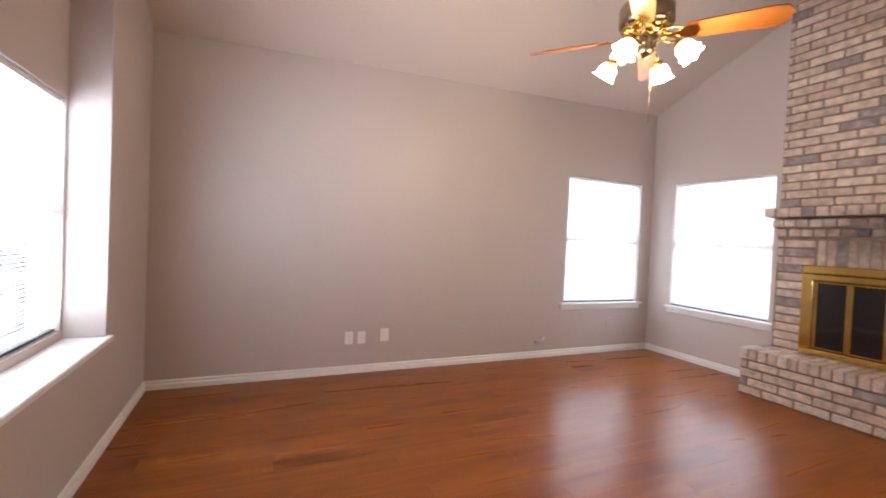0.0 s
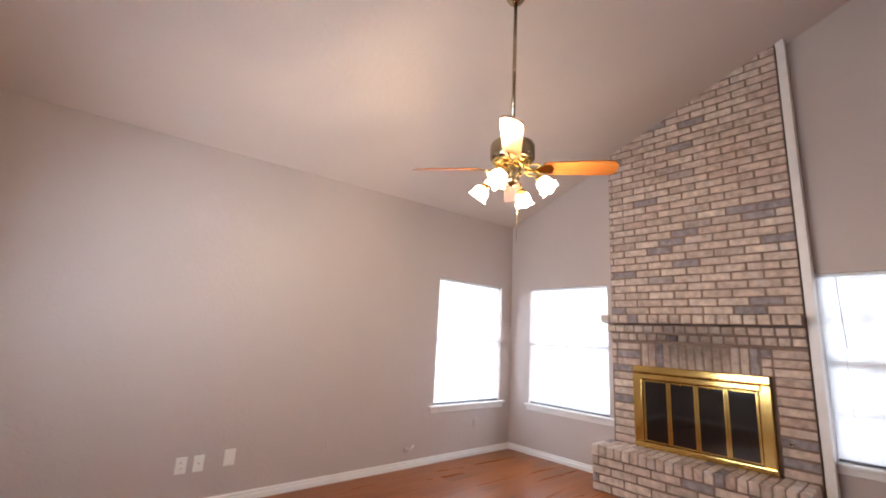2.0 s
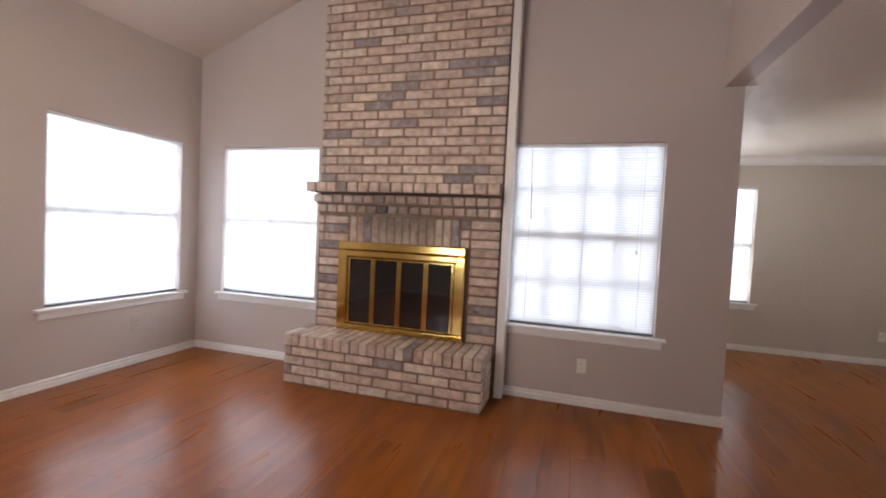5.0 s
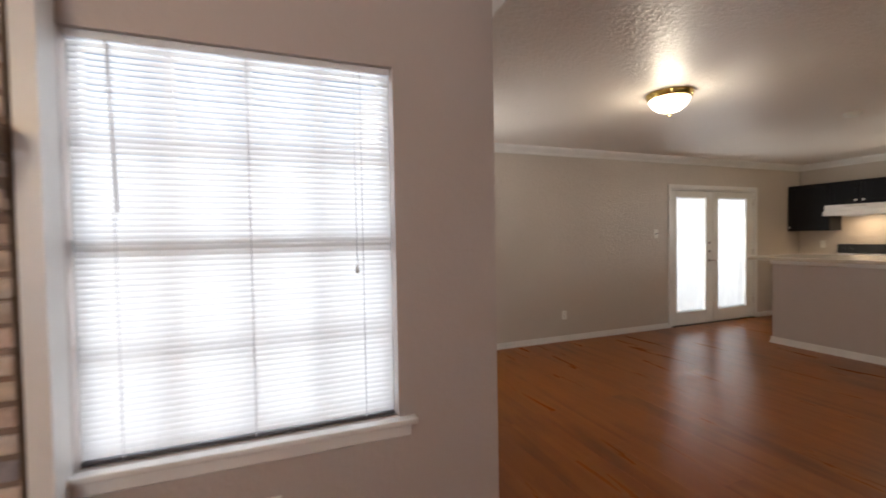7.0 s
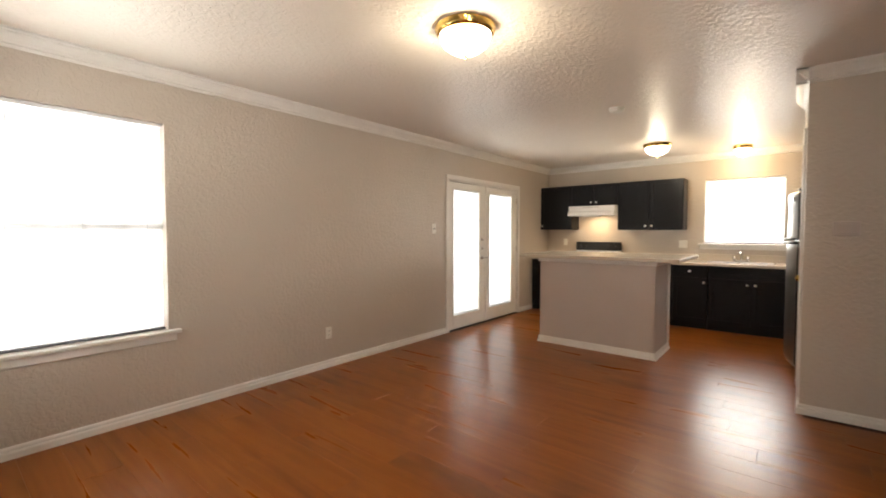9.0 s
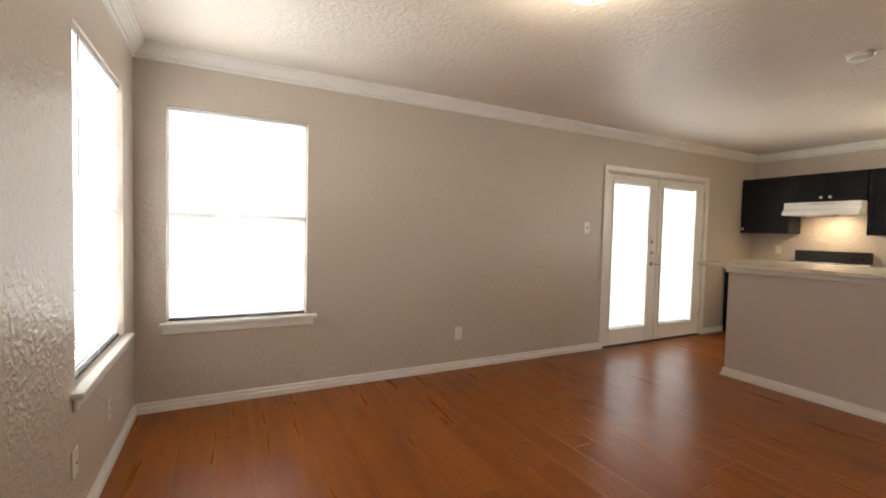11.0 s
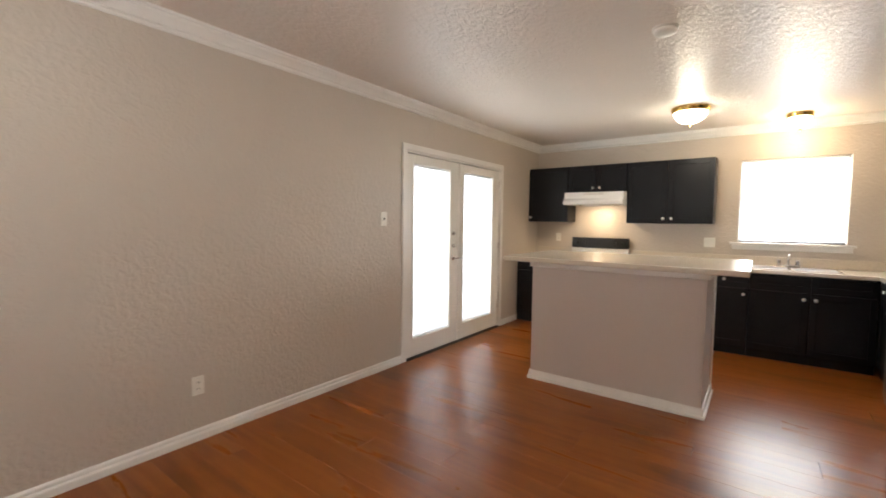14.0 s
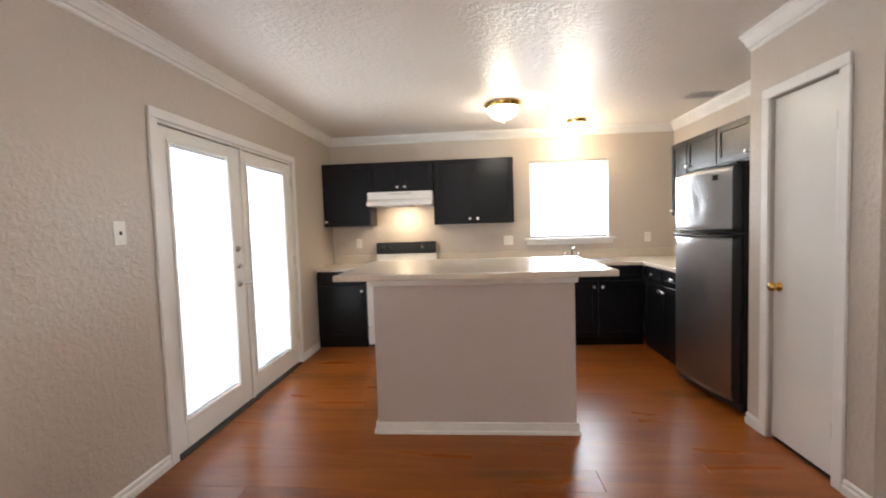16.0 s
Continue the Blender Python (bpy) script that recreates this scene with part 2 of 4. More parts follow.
M_FLOOR.node_tree.nodes["Principled BSDF"].inputs["Specular IOR Level"].default_value = 0.29
M_SUB = mat("dark_subfloor", (0.06, 0.03, 0.015), 0.8, var=0.1)
M_BRICK = brick_material()
M_MORTAR = mat("brown_mortar", (0.23, 0.165, 0.13), 0.95, bump=0.6, scale=90, var=0.25, vscale=9)
M_BRASS = mat("polished_brass", (0.74, 0.52, 0.16), 0.13, 1.0, var=0.08, vscale=9, bump=0.03, scale=25)
M_BRASSD = mat("antique_brass", (0.42, 0.34, 0.22), 0.25, 1.0, var=0.12, vscale=14)
M_SMOKE = mat("smoked_fireplace_glass", (0.012, 0.012, 0.014), 0.06, var=0.2, vscale=4, coat=0.5)
M_BLADE = wood("oak_fan_blade", ((0.17, 0.055, 0.010), (0.28, 0.095, 0.018), (0.38, 0.15, 0.035)), 0.32, 0, 1.6, 0.3, False)
M_BULB = glow("lit_frosted_shade", (1.0, 0.80, 0.52), 7.0)
M_BOWL = glow("lit_frosted_bowl", (1.0, 0.90, 0.66), 5.0)
M_BLACK = mat("black_painted_cabinet", (0.007, 0.007, 0.009), 0.34, var=0.15, vscale=6, bump=0.08, scale=45, spec=0.2)
M_CTOP = mat("beige_laminate_worktop", (0.62, 0.55, 0.46), 0.22, var=0.06, vscale=60, bump=0.03, scale=90)
M_STEEL = mat("brushed_stainless", (0.31, 0.30, 0.305), 0.36, 1.0, var=0.06, vscale=4)
M_NICKEL = mat("satin_nickel", (0.86, 0.85, 0.82), 0.32, 0.85, var=0.04, vscale=20)
M_CHROME = mat("chrome", (0.75, 0.75, 0.76), 0.12, 1.0, var=0.05, vscale=20)
M_DKPLAST = mat("dark_fridge_side", (0.012, 0.012, 0.013), 0.42, spec=0.3, var=0.1, vscale=8, bump=0.1, scale=120)
M_ENAMEL = mat("white_enamel", (0.80, 0.78, 0.75), 0.22, var=0.03, vscale=5)
M_PLATE = mat("white_plastic_plate", (0.80, 0.78, 0.72), 0.35, var=0.03, vscale=20)
M_SLOT = mat("dark_slot", (0.03, 0.03, 0.03), 0.6, var=0.1)
M_GRILLE = mat("vent_grille_paint", (0.62, 0.58, 0.54), 0.45, var=0.06, vscale=15)
M_GROUND = mat("outside_paving", (0.42, 0.40, 0.37), 0.9, var=0.2, vscale=0.8, bump=0.4, scale=20)
M_OAKSIDE = wood("raw_cabinet_end", ((0.10, 0.045, 0.02), (0.16, 0.075, 0.035), (0.22, 0.11, 0.05)), 0.5, 2)


# ---- building helpers ----
def box(bm, x0, x1, y0, y1, z0, z1, bevel=0.0, seg=1):
    r = bmesh.ops.create_cube(bm, size=1)
    for v in r["verts"]:
        v.co = Vector((x0 + (v.co.x + .5) * (x1 - x0), y0 + (v.co.y + .5) * (y1 - y0), z0 + (v.co.z + .5) * (z1 - z0)))
    if bevel:
        ed = list({e for v in r["verts"] for e in v.link_edges})
        bmesh.ops.bevel(bm, geom=ed, offset=bevel, segments=seg, affect='EDGES', profile=0.6)
    return bm


def B(*a, **k):
    return box(bmesh.new(), *a, **k)


def lathe(profile, at=(0, 0, 0), axis='Z', n=28, bm=None):
    """A turned solid from (radius, height) pairs."""
    bm = bm or bmesh.new()
    rings = []
    for r, h in profile:
        ring = []
        for i in range(n):
            a = 2 * math.pi * i / n
            p = Vector((r * math.cos(a), r * math.sin(a), h))
            if axis == 'X':
                p = Vector((h, p.x, p.y))
            elif axis == 'Y':
                p = Vector((p.x, h, p.y))
            ring.append(bm.verts.new(p + Vector(at)))
        rings.append(ring)
    for a, b in zip(rings, rings[1:]):
        for i in range(n):
            bm.faces.new((a[i], a[(i + 1) % n], b[(i + 1) % n], b[i]))
    for ring in (rings[0], rings[-1]):
        if (ring[0].co - ring[n // 2].co).length > 1e-4:
            bm.faces.new(ring)
    bmesh.ops.recalc_face_normals(bm, faces=bm.faces)
    for f in bm.faces:
        f.smooth = True
    return bm


def tube(bm, pts, r, n=8):
    pts = [Vector(p) for p in pts]
    rings = []
    for i, p in enumerate(pts):
        d = (pts[min(i + 1, len(pts) - 1)] - pts[max(i - 1, 0)]).normalized()
        q = d.to_track_quat('Z', 'Y')
        rings.append([bm.verts.new(p + q @ Vector((r * math.cos(2 * math.pi * k / n), r * math.sin(2 * math.pi * k / n), 0))) for k in range(n)])
    for a, b in zip(rings, rings[1:]):
        for k in range(n):
            f = bm.faces.new((a[k], a[(k + 1) % n], b[(k + 1) % n], b[k]))
            f.smooth = True
    bm.faces.new(rings[0])
    bm.faces.new(rings[-1])
    bmesh.ops.recalc_face_normals(bm, faces=bm.faces)
    return bm


def prism(bm, outline, a, b, axis):
    """A flat outline (u, v), extruded from a to b along axis: 'x' takes (y, z), 'y' takes (x, z), 'z' takes (x, y)."""
    def put(u, v, w):
        return {'x': (w, u, v), 'y': (u, w, v), 'z': (u, v, w)}[axis]
    lo = [bm.verts.new(put(u, v, a)) for u, v in outline]
    hi = [bm.verts.new(put(u, v, b)) for u, v in outline]
    n = len(outline)
    fs = [bm.faces.new(lo), bm.faces.new(hi)] + [bm.faces.new((lo[i], lo[(i + 1) % n], hi[(i + 1) % n], hi[i])) for i in range(n)]
    bmesh.ops.recalc_face_normals(bm, faces=fs)
    return bm


def origin(ob):
    p = Vector((0, 0, 0))
    while ob:
        p += ob.location
        ob = ob.parent
    return p


def mesh_of(name, bm, material):
    me = bpy.data.meshes.new(name)
    bm.to_mesh(me)
    bm.free()
    me.materials.append(material)
    return me


def part(name, bm, material, parent, label="", shadow=True):
    """One mesh, given in world coordinates, as a part under a thing or a part."""
    o = origin(parent)
    bmesh.ops.translate(bm, verts=bm.verts, vec=-o)
    ob = new(name, mesh_of(name, bm, material))
    ob.parent = parent
    if label:
        tagged(ob, label)
    if not shadow:
        ob.visible_shadow = False
    return ob


def thing(name, at, label, category, group="", kind=""):
    ob = new(name)
    ob.location = at
    return tagged(ob, label, category, group, kind)


def solid(name, bm, material, label, category, kind="structure", at=(0, 0, 0)):
    bmesh.ops.translate(bm, verts=bm.verts, vec=-Vector(at))
    ob = new(name, mesh_of(name, bm, material))
    ob.location = at
    return tagged(ob, label, category, "", kind)


def wall(bm, axis, a, b, t0, t1, z0, z1, holes=()):
    """A wall along axis from a to b, t0 to t1 thick, with holes (from, to, bottom, top)."""
    def put(u0, u1, w0, w1):
        if u1 - u0 > 1e-4 and w1 - w0 > 1e-4:
            box(bm, *((u0, u1, t0, t1) if axis == 'x' else (t0, t1, u0, u1)), w0, w1)
    u = a
    for h0, h1, hb, ht in sorted(holes):
        put(u, h0, z0, z1)
        put(h0, h1, z0, hb)
        put(h0, h1, ht, z1)
        u = h1
    put(u, b, z0, z1)
    return bm


# ---- the shell ----
YN, XE, XW, YS = 4.2, 5.0, -0.5, -0.6
ZD = 2.50


def vault(x, y):
    return 2.86 + 0.034 * x + 0.40 * (YN - y)


WN = (3.63, 4.79, 0.62, 2.12)
WE1 = (2.76, 3.875, 0.62, 2.11)
WE2 = (-0.25, 0.885, 0.61, 2.11)
WW = (1.35, 3.20, 0.70, 1.99)
WDN = (6.55, 7.50, 0.62, 2.12)
WDE = (-1.86, -0.92, 0.62, 2.12)
WK = (4.37, 5.31, 1.17, 2.11)
XD, YK = 7.82, -8.15
DOOR = (-6.975, -5.155, 0.0, 2.04)

solid("wall_north", wall(bmesh.new(), 'x', XW - 0.34, XE + 0.14, YN, YN + 0.14, 0, 3.05, [WN]), M_WALL, "greige painted living room wall with one window", "wall")
bm = wall(bmesh.new(), 'y', -0.733, YN, XE, XE + 0.14, 0, 2.9, [WE1, WE2])
prism(bm, [(YN, 2.9), (-0.733, 2.9), (-0.733, 5.12), (YN, 3.15)], XE, XE + 0.14, 'x')
solid("wall_east", bm, M_WALL, "tall greige gable wall around the brick chimney", "wall")
bm = wall(bmesh.new(), 'y', -0.733, YN, XW - 0.34, XW, 0, 2.7, [(1.3, 3.22, 0.62, 2.7)])
wall(bm, 'y', 1.3, 3.22, XW - 0.34, XW - 0.20, 0.62, 2.7, [WW])
prism(bm, [(YN, 2.7), (-0.733, 2.7), (-0.733, 4.9), (YN, 2.95)], XW - 0.34, XW, 'x')
solid("wall_west", bm, M_WALL, "greige wall with a shallow window recess", "wall")
bm = wall(bmesh.new(), 'x', XW, 2.3, -0.733, YS, 0, 5.0)
box(bm, 2.3, XE, -0.733, YS, ZD, 5.0)
solid("wall_south", bm, M_WALL, "greige wall with a wide opening to the dining room", "wall")
solid("wall_dining_north", wall(bmesh.new(), 'x', XE + 0.14, XD + 0.14, -0.733, -0.6, 0, 2.7, [WDN]), M_WALLD, "greige dining room wall with one window", "wall")
solid("wall_dining_east", wall(bmesh.new(), 'y', -8.29, -0.733, XD, XD + 0.14, 0, 2.7, [DOOR, WDE]), M_WALLD, "greige textured wall with window and french doors", "wall")
solid("wall_kitchen_south", wall(bmesh.new(), 'x', 3.46, XD, YK - 0.14, YK, 0, 2.7, [WK]), M_WALLD, "greige kitchen wall with a window over the sink", "wall")
solid("wall_kitchen_west", wall(bmesh.new(), 'y', YK, -5.7, 3.46, 3.6, 0, 2.7), M_WALLD, "greige kitchen wall behind the fridge", "wall")
bm = wall(bmesh.new(), 'y', -5.7, -4.80, 4.10, 4.22, 0, 2.7, [(-5.505, -5.01, 0, 2.06)])
wall(bm, 'x', 2.18, 4.10, -4.92, -4.80, 0, 2.7)
wall(bm, 'x', 3.46, 4.10, -5.70, -5.60, 0, 2.7)
solid("wall_pantry", bm, M_WALLD, "greige pantry corner walls", "wall")
bm = wall(bmesh.new(), 'y', -3.96, -2.4, 3.365, 3.485, 0, 2.7)
wall(bm, 'x', 2.3, 3.365, -2.52, -2.4, 0, 2.7)
wall(bm, 'y', -2.52, -0.733, 2.18, 2.3, 0, 2.7)
wall(bm, 'x', 2.18, 3.365, -3.96, -3.84, 0, 2.7)
wall(bm, 'y', -4.80, -3.96, 2.18, 2.30, 0, 2.7)
solid("wall_hall", bm, M_WALLD, "greige wall beside the hall opening", "wall")

bm = bmesh.new()
lo = [(x, y) for x, y in ((XW - 0.34, YN + 0.14), (XE + 0.14, YN + 0.14), (XE + 0.14, -0.75), (XW - 0.34, -0.75))]
v0 = [bm.verts.new((x, y, vault(x, y))) for x, y in lo]
v1 = [bm.verts.new((x, y, vault(x, y) + 0.3)) for x, y in lo]
bm.faces.new(v0), bm.faces.new(v1)
for i in range(4):
    bm.faces.new((v0[i], v0[(i + 1) % 4], v1[(i + 1) % 4], v1[i]))
bmesh.ops.recalc_face_normals(bm, faces=bm.faces)
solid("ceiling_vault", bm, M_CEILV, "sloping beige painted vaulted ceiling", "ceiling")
solid("ceiling_dining", B(2.18, XD, YK, -0.733, ZD, ZD + 0.15), M_CEIL, "flat textured beige ceiling", "ceiling")
solid("ground", B(-60, 70, -70, 60, -0.5, -0.2), M_GROUND, "pale paving around the house", "ground")

# ---- trim: baseboards and crown ----
BASE = [('x', XW, XE, YN, -1), ('y', -0.747, 0.885, XE, -1), ('y', 2.72, YN - .014, XE, -1), ('y', YS, YN - .014, XW, 1), ('x', XW + .014, 2.3, YS, 1),
        ('x', XE, XD, -0.733, -1), ('y', -5.095, -0.747, XD, -1), ('y', -7.49, -7.035, XD, -1),
        ('x', 2.3, 4.22, -4.80, 1), ('y', -4.95, -4.782, 4.22, 1), ('y', -5.70, -5.565, 4.22, 1), ('y', -3.96, -2.4, 3.485, 1), ('x', 2.3, 3.485, -3.96, -1), ('x', 2.3, 3.485, -2.4, 1), ('y', -2.4, -0.733, 2.3, 1)]
for run in BASE:
    axis = 'y' if run[0] == 'x' else 'x'
    a, b, t, s = run[1:]
    prof = [(t, 0.0), (t + s * 0.018, 0.0), (t + s * 0.018, 0.036), (t + s * 0.014, 0.043), (t + s * 0.006, 0.046), (t + s * 0.006, 0.051), (t + s * 0.012, 0.054), (t + s * 0.011, 0.064), (t + s * 0.004, 0.074), (t, 0.074)]
    bm = bmesh.new()
    prism(bm, prof, a, b, 'x' if run[0] == 'x' else 'y')
    solid("baseboard", bm, M_TRIM, "white painted wooden baseboard", "baseboard")

CROWN = [('x', XE, XD, -0.733, -1), ('y', YK, -0.733, XD, -1), ('x', 3.6, XD, YK, 1), ('y', YK, -5.7, 3.6, 1),
         ('y', -5.70, -4.725, 4.22, 1), ('x', 2.3, 4.295, -4.80, 1), ('y', -4.035, -2.325, 3.485, 1), ('x', 2.3, 3.56, -3.96, -1), ('x', 2.3, 3.56, -2.4, 1), ('y', -2.4, -0.733, 2.3, 1)]
for ax, a, b, t, s in CROWN:
    prof = [(t, ZD), (t + s * 0.075, ZD), (t + s * 0.075, ZD - 0.014), (t + s * 0.064, ZD - 0.016), (t + s * 0.060, ZD - 0.028), (t + s * 0.046, ZD - 0.040), (t + s * 0.032, ZD - 0.056),
            (t + s * 0.024, ZD - 0.070), (t + s * 0.012, ZD - 0.073), (t + s * 0.014, ZD - 0.084), (t + s * 0.010, ZD - 0.094), (t, ZD - 0.098)]
    bm = bmesh.new()
    prism(bm, prof, a, b, ax)
    solid("trim", bm, M_TRIM, "white crown moulding under the ceiling", "crown moulding")

# white board closing the joint between bricks and wall
bm = bmesh.new()
zt = vault(XE, 0.92)
prism(bm, [(0.885, 0), (0.95, 0), (0.95, zt + 0.05), (0.885, zt + 0.05)], 4.872, 5.0, 'x')
solid("trim", bm, M_TRIM, "tall white board beside the bricks", "trim")
bm = bmesh.new()
prism(bm, [(2.655, 0.43), (2.675, 0.43), (2.675, 2.4), (2.655, 2.4)], 4.975, 5.0, 'x')
solid("trim", bm, M_TRIM, "narrow white strip beside the bricks", "trim")


# ---- windows ----
SLATS = {}


def window(name, axis, face, s, hole, label, blind=True, tilt=38, cols=4, sill=True, wand=True, ext=0.07):
    """A window in a wall along axis; face: the room side of the wall; s: direction of the room (+1, -1)."""
    a, b, z0, z1 = hole
    def bx(u0, u1, d0, d1, w0, w1, **k):
        # d: metres out of the room from the wall face
        t0, t1 = sorted((face - s * d0, face - s * d1))
        return (u0, u1, t0, t1, w0, w1) if axis == 'x' else (t0, t1, u0, u1, w0, w1)
    mid = (a + b) / 2
    at = (mid, face - s * 0.09, z0) if axis == 'x' else (face - s * 0.09, mid, z0)
    w = thing(name, at, label, "window", "", "structure")
    zm = (z0 + z1) / 2 + 0.005
    f = 0.032
    for u0, u1, w0, w1 in ((a, a + f, z0, z1), (b - f, b, z0, z1), (a + f, b - f, z0, z0 + f), (a + f, b - f, z1 - f, z1)):
        part("window_frame", B(*bx(u0, u1, 0.075, 0.135, w0, w1), bevel=0.004), M_SASH, w)
    part("meeting_rail", B(*bx(a + f, b - f, 0.052, 0.12, zm - 0.027, zm + 0.027), bevel=0.004), M_SASH, w)
    for lo, hi, d in ((z0 + f, zm - 0.022, 0.098), (zm + 0.022, z1 - f, 0.112)):
        part("pane", B(*bx(a + f, b - f, d, d + 0.004, lo, hi)), M_GLASS, w, shadow=False)
        for i in range(1, cols):
            u = a + f + (b - a - 2 * f) * i / cols
            part("muntin", B(*bx(u - 0.013, u + 0.013, 0.074, d - 0.001, lo, hi)), M_SASH, w)
        h = (lo + hi) / 2
        part("muntin", B(*bx(a + f, b - f, 0.075, d - 0.001, h - 0.014, h + 0.014)), M_SASH, w)
    if sill:
        part("window_sill", B(*bx(a - 0.075, b + 0.04 if axis == 'y' else b + 0.075, -0.045, 0.075, z0 - 0.028, z0 - 0.001), bevel=0.008, seg=2), M_TRIM, w)
        part("apron", B(*bx(a - 0.05, b + 0.03 if axis == 'y' else b + 0.05, -0.016, -0.001, z0 - 0.085, z0 - 0.028), bevel=0.005), M_TRIM, w)
    if not blind:
        return w
    bl = thing("window_blind", bx(mid, mid, 0.035, 0.035, z1, z1)[0:6:2] if axis == 'x' else (face - s * 0.035, mid, z1), "white vinyl mini blind, lowered, slats half open", "blind", "window blinds")
    bl.location = (mid, face - s * 0.035, z1 - 0.002) if axis == 'x' else (face - s * 0.035, mid, z1 - 0.002)
    o = bl.location.copy()
    part("headrail", B(*bx(a + 0.008, b - 0.008, 0.018, 0.052, z1 - 0.03, z1 - 0.003), bevel=0.003), M_SASH, bl)
    # rail coloured dark in place of the shaded gap between blind and sill
    part("bottom_rail", B(*bx(a + 0.012, b - 0.012, 0.022, 0.048, z0 + 0.004, z0 + 0.019), bevel=0.003), M_GAPDK, bl, "bottom rail coloured dark as the shaded gap above the sill")
    key = (axis, round(b - a, 3), s, tilt)
    if key not in SLATS:
        bm = bmesh.new()
        L = (b - a) / 2 - 0.012
        c, q = math.cos(radians(tilt)), math.sin(radians(tilt))
        rows = []
        for k in range(4):
            d = -0.0125 + 0.025 * k / 3
            h = 0.0022 * (1 - (d / 0.0125) ** 2)
            out, up = d * c - h * q, d * q + h * c
            rows.append([bm.verts.new((e * L, -s * out, up) if axis == 'x' else (-s * out, e * L, up)) for e in (-1, 1)])
        for p, r in zip(rows, rows[1:]):
            bm.faces.new((p[0], p[1], r[1], r[0])).smooth = True
        SLATS[key] = mesh_of("slat", bm, M_BLIND)
    z = z1 - 0.045
    while z > z0 + 0.028:
        sl = new("slat", SLATS[key])
        sl.parent = bl
        sl.location = (random.uniform(-.0015, .0015), 0, z - o.z)
        z -= 0.0212
    for e in ((0.12, 0.5, 0.88) if b - a > 0.6 else (0.2, 0.8)):
        u = a + (b - a) * e
        part("ladder_cord", B(*bx(u - 0.0015, u + 0.0015, 0.0205, 0.0215, z0 + 0.01, z1 - 0.02)), M_CORD, bl)
    if wand:
        u = a + 0.13 if (axis == 'x') == (s < 0) else b - 0.13
        bm = bmesh.new()
        p0, p1 = bx(u, u, 0.012, 0.012, z1 - 0.03, z1 - 0.03), bx(u - 0.02, u - 0.02, 0.01, 0.01, z1 - 0.62, z1 - 0.62)
        tube(bm, [(p0[0], p0[2], p0[4]), (p1[0], p1[2], p1[4])], 0.0035, 6)
        part("tilt_wand", bm, M_CORD, bl)
    return w


window("window_1", 'x', YN, -1, WN, "white two-sash window with a lowered blind", tilt=56)
window("window_2", 'y', XE, -1, WE1, "white two-sash window beside the chimney", tilt=56)
window("window_3", 'y', XE, -1, WE2, "white two-sash window with a lowered mini blind", tilt=62)
window("window_4", 'y', XW - 0.20, 1, WW, "wide window in a shallow recess", sill=False, tilt=-30)
window("window_5", 'x', -0.733, -1, WDN, "white dining room window with a lowered blind", tilt=-54)
window("window_6", 'y', XD, -1, WDE, "white dining room window with a lowered blind", tilt=-54)
window("window_7", 'x', YK, 1, WK, "kitchen window above the sink", tilt=25, cols=2)
solid("window_ledge", B(XW - 0.20, XW + 0.03, 1.25, 3.27, 0.62, 0.655, bevel=0.006), M_TRIM, "deep white painted window ledge", "window sill")

# ---- fireplace ----
def brick_mesh(name, lx, ly, lz, shape):
    bm = bmesh.new()
    box(bm, -lx / 2, lx / 2, -ly / 2, ly / 2, -lz / 2, lz / 2, bevel=0.0065)
    o = Vector((shape * 7.3, shape * 3.1, shape * 5.7))
    for v in bm.verts:
        v.co += Vector((noise.noise(v.co * 40 + o), noise.noise(v.co * 37 + o + Vector((5, 0, 0))), noise.noise(v.co * 43 + o + Vector((0, 9, 0))))) * 0.0034
    return mesh_of(name, bm, M_BRICK)


MESHES = {}


def lay(parent, x, y, z, lx, ly, lz):
    shape = random.randrange(5)
    key = (round(lx, 3), round(ly, 3), round(lz, 3), shape)
    if key not in MESHES:
        MESHES[key] = brick_mesh("brick", lx, ly, lz, shape)
    ob = new("brick", MESHES[key])
    ob.parent = parent
    ob.location = Vector((x + random.uniform(-.003, .003), y, z)) - origin(parent)
    ob.rotation_euler = (random.uniform(-.008, .008), 0, random.uniform(-.006, .006))
    return ob


Y0, Y1, XB = 0.955, 2.65, 4.86
PIT, LEN = 0.0795, 0.254
OPEN = (1.235, 2.385, 0.43, 1.20)
chim = thing("chimney_breast", (4.93, 1.8, 0.0), "tan and grey brick chimney breast rising to the ceiling", "fireplace", "", "structure")
bm = wall(bmesh.new(), 'y', Y0 + .006, Y1 - .006, XB + 0.007, 5.0, 0.0, 3.4, [(1.27, 2.35, 0.44, 1.17)])
prism(bm, [(Y0 + .006, 3.4), (Y1 - .006, 3.4), (Y1 - .006, vault(4.9, Y1) + .04), (Y0 + .006, vault(4.9, Y0) + .04)], XB + 0.007, 5.0, 'x')
part("mortar_bed", bm, M_MORTAR, chim, "recessed brown mortar")


def course(parent, z, a, b, shift, x=XB, depth=0.09, h=0.064, length=LEN):
    y = a - shift
    while y < b - 0.01:
        p, q = max(y, a), min(y + length, b)
        if q - p > 0.035:
            lay(parent, x + depth / 2, (p + q) / 2, z, depth, round(q - p - 0.016, 3), h)
        y += length


z, row = 0.43 + PIT / 2, 0
while z < 1.50:
    sh = (row % 2) * LEN / 2
    if z < 1.21:
        course(chim, z, Y0, OPEN[0] + 0.0, 0 if row % 2 else 0.0)
        course(chim, z, OPEN[1], Y1, 0)
    z += PIT
    row += 1
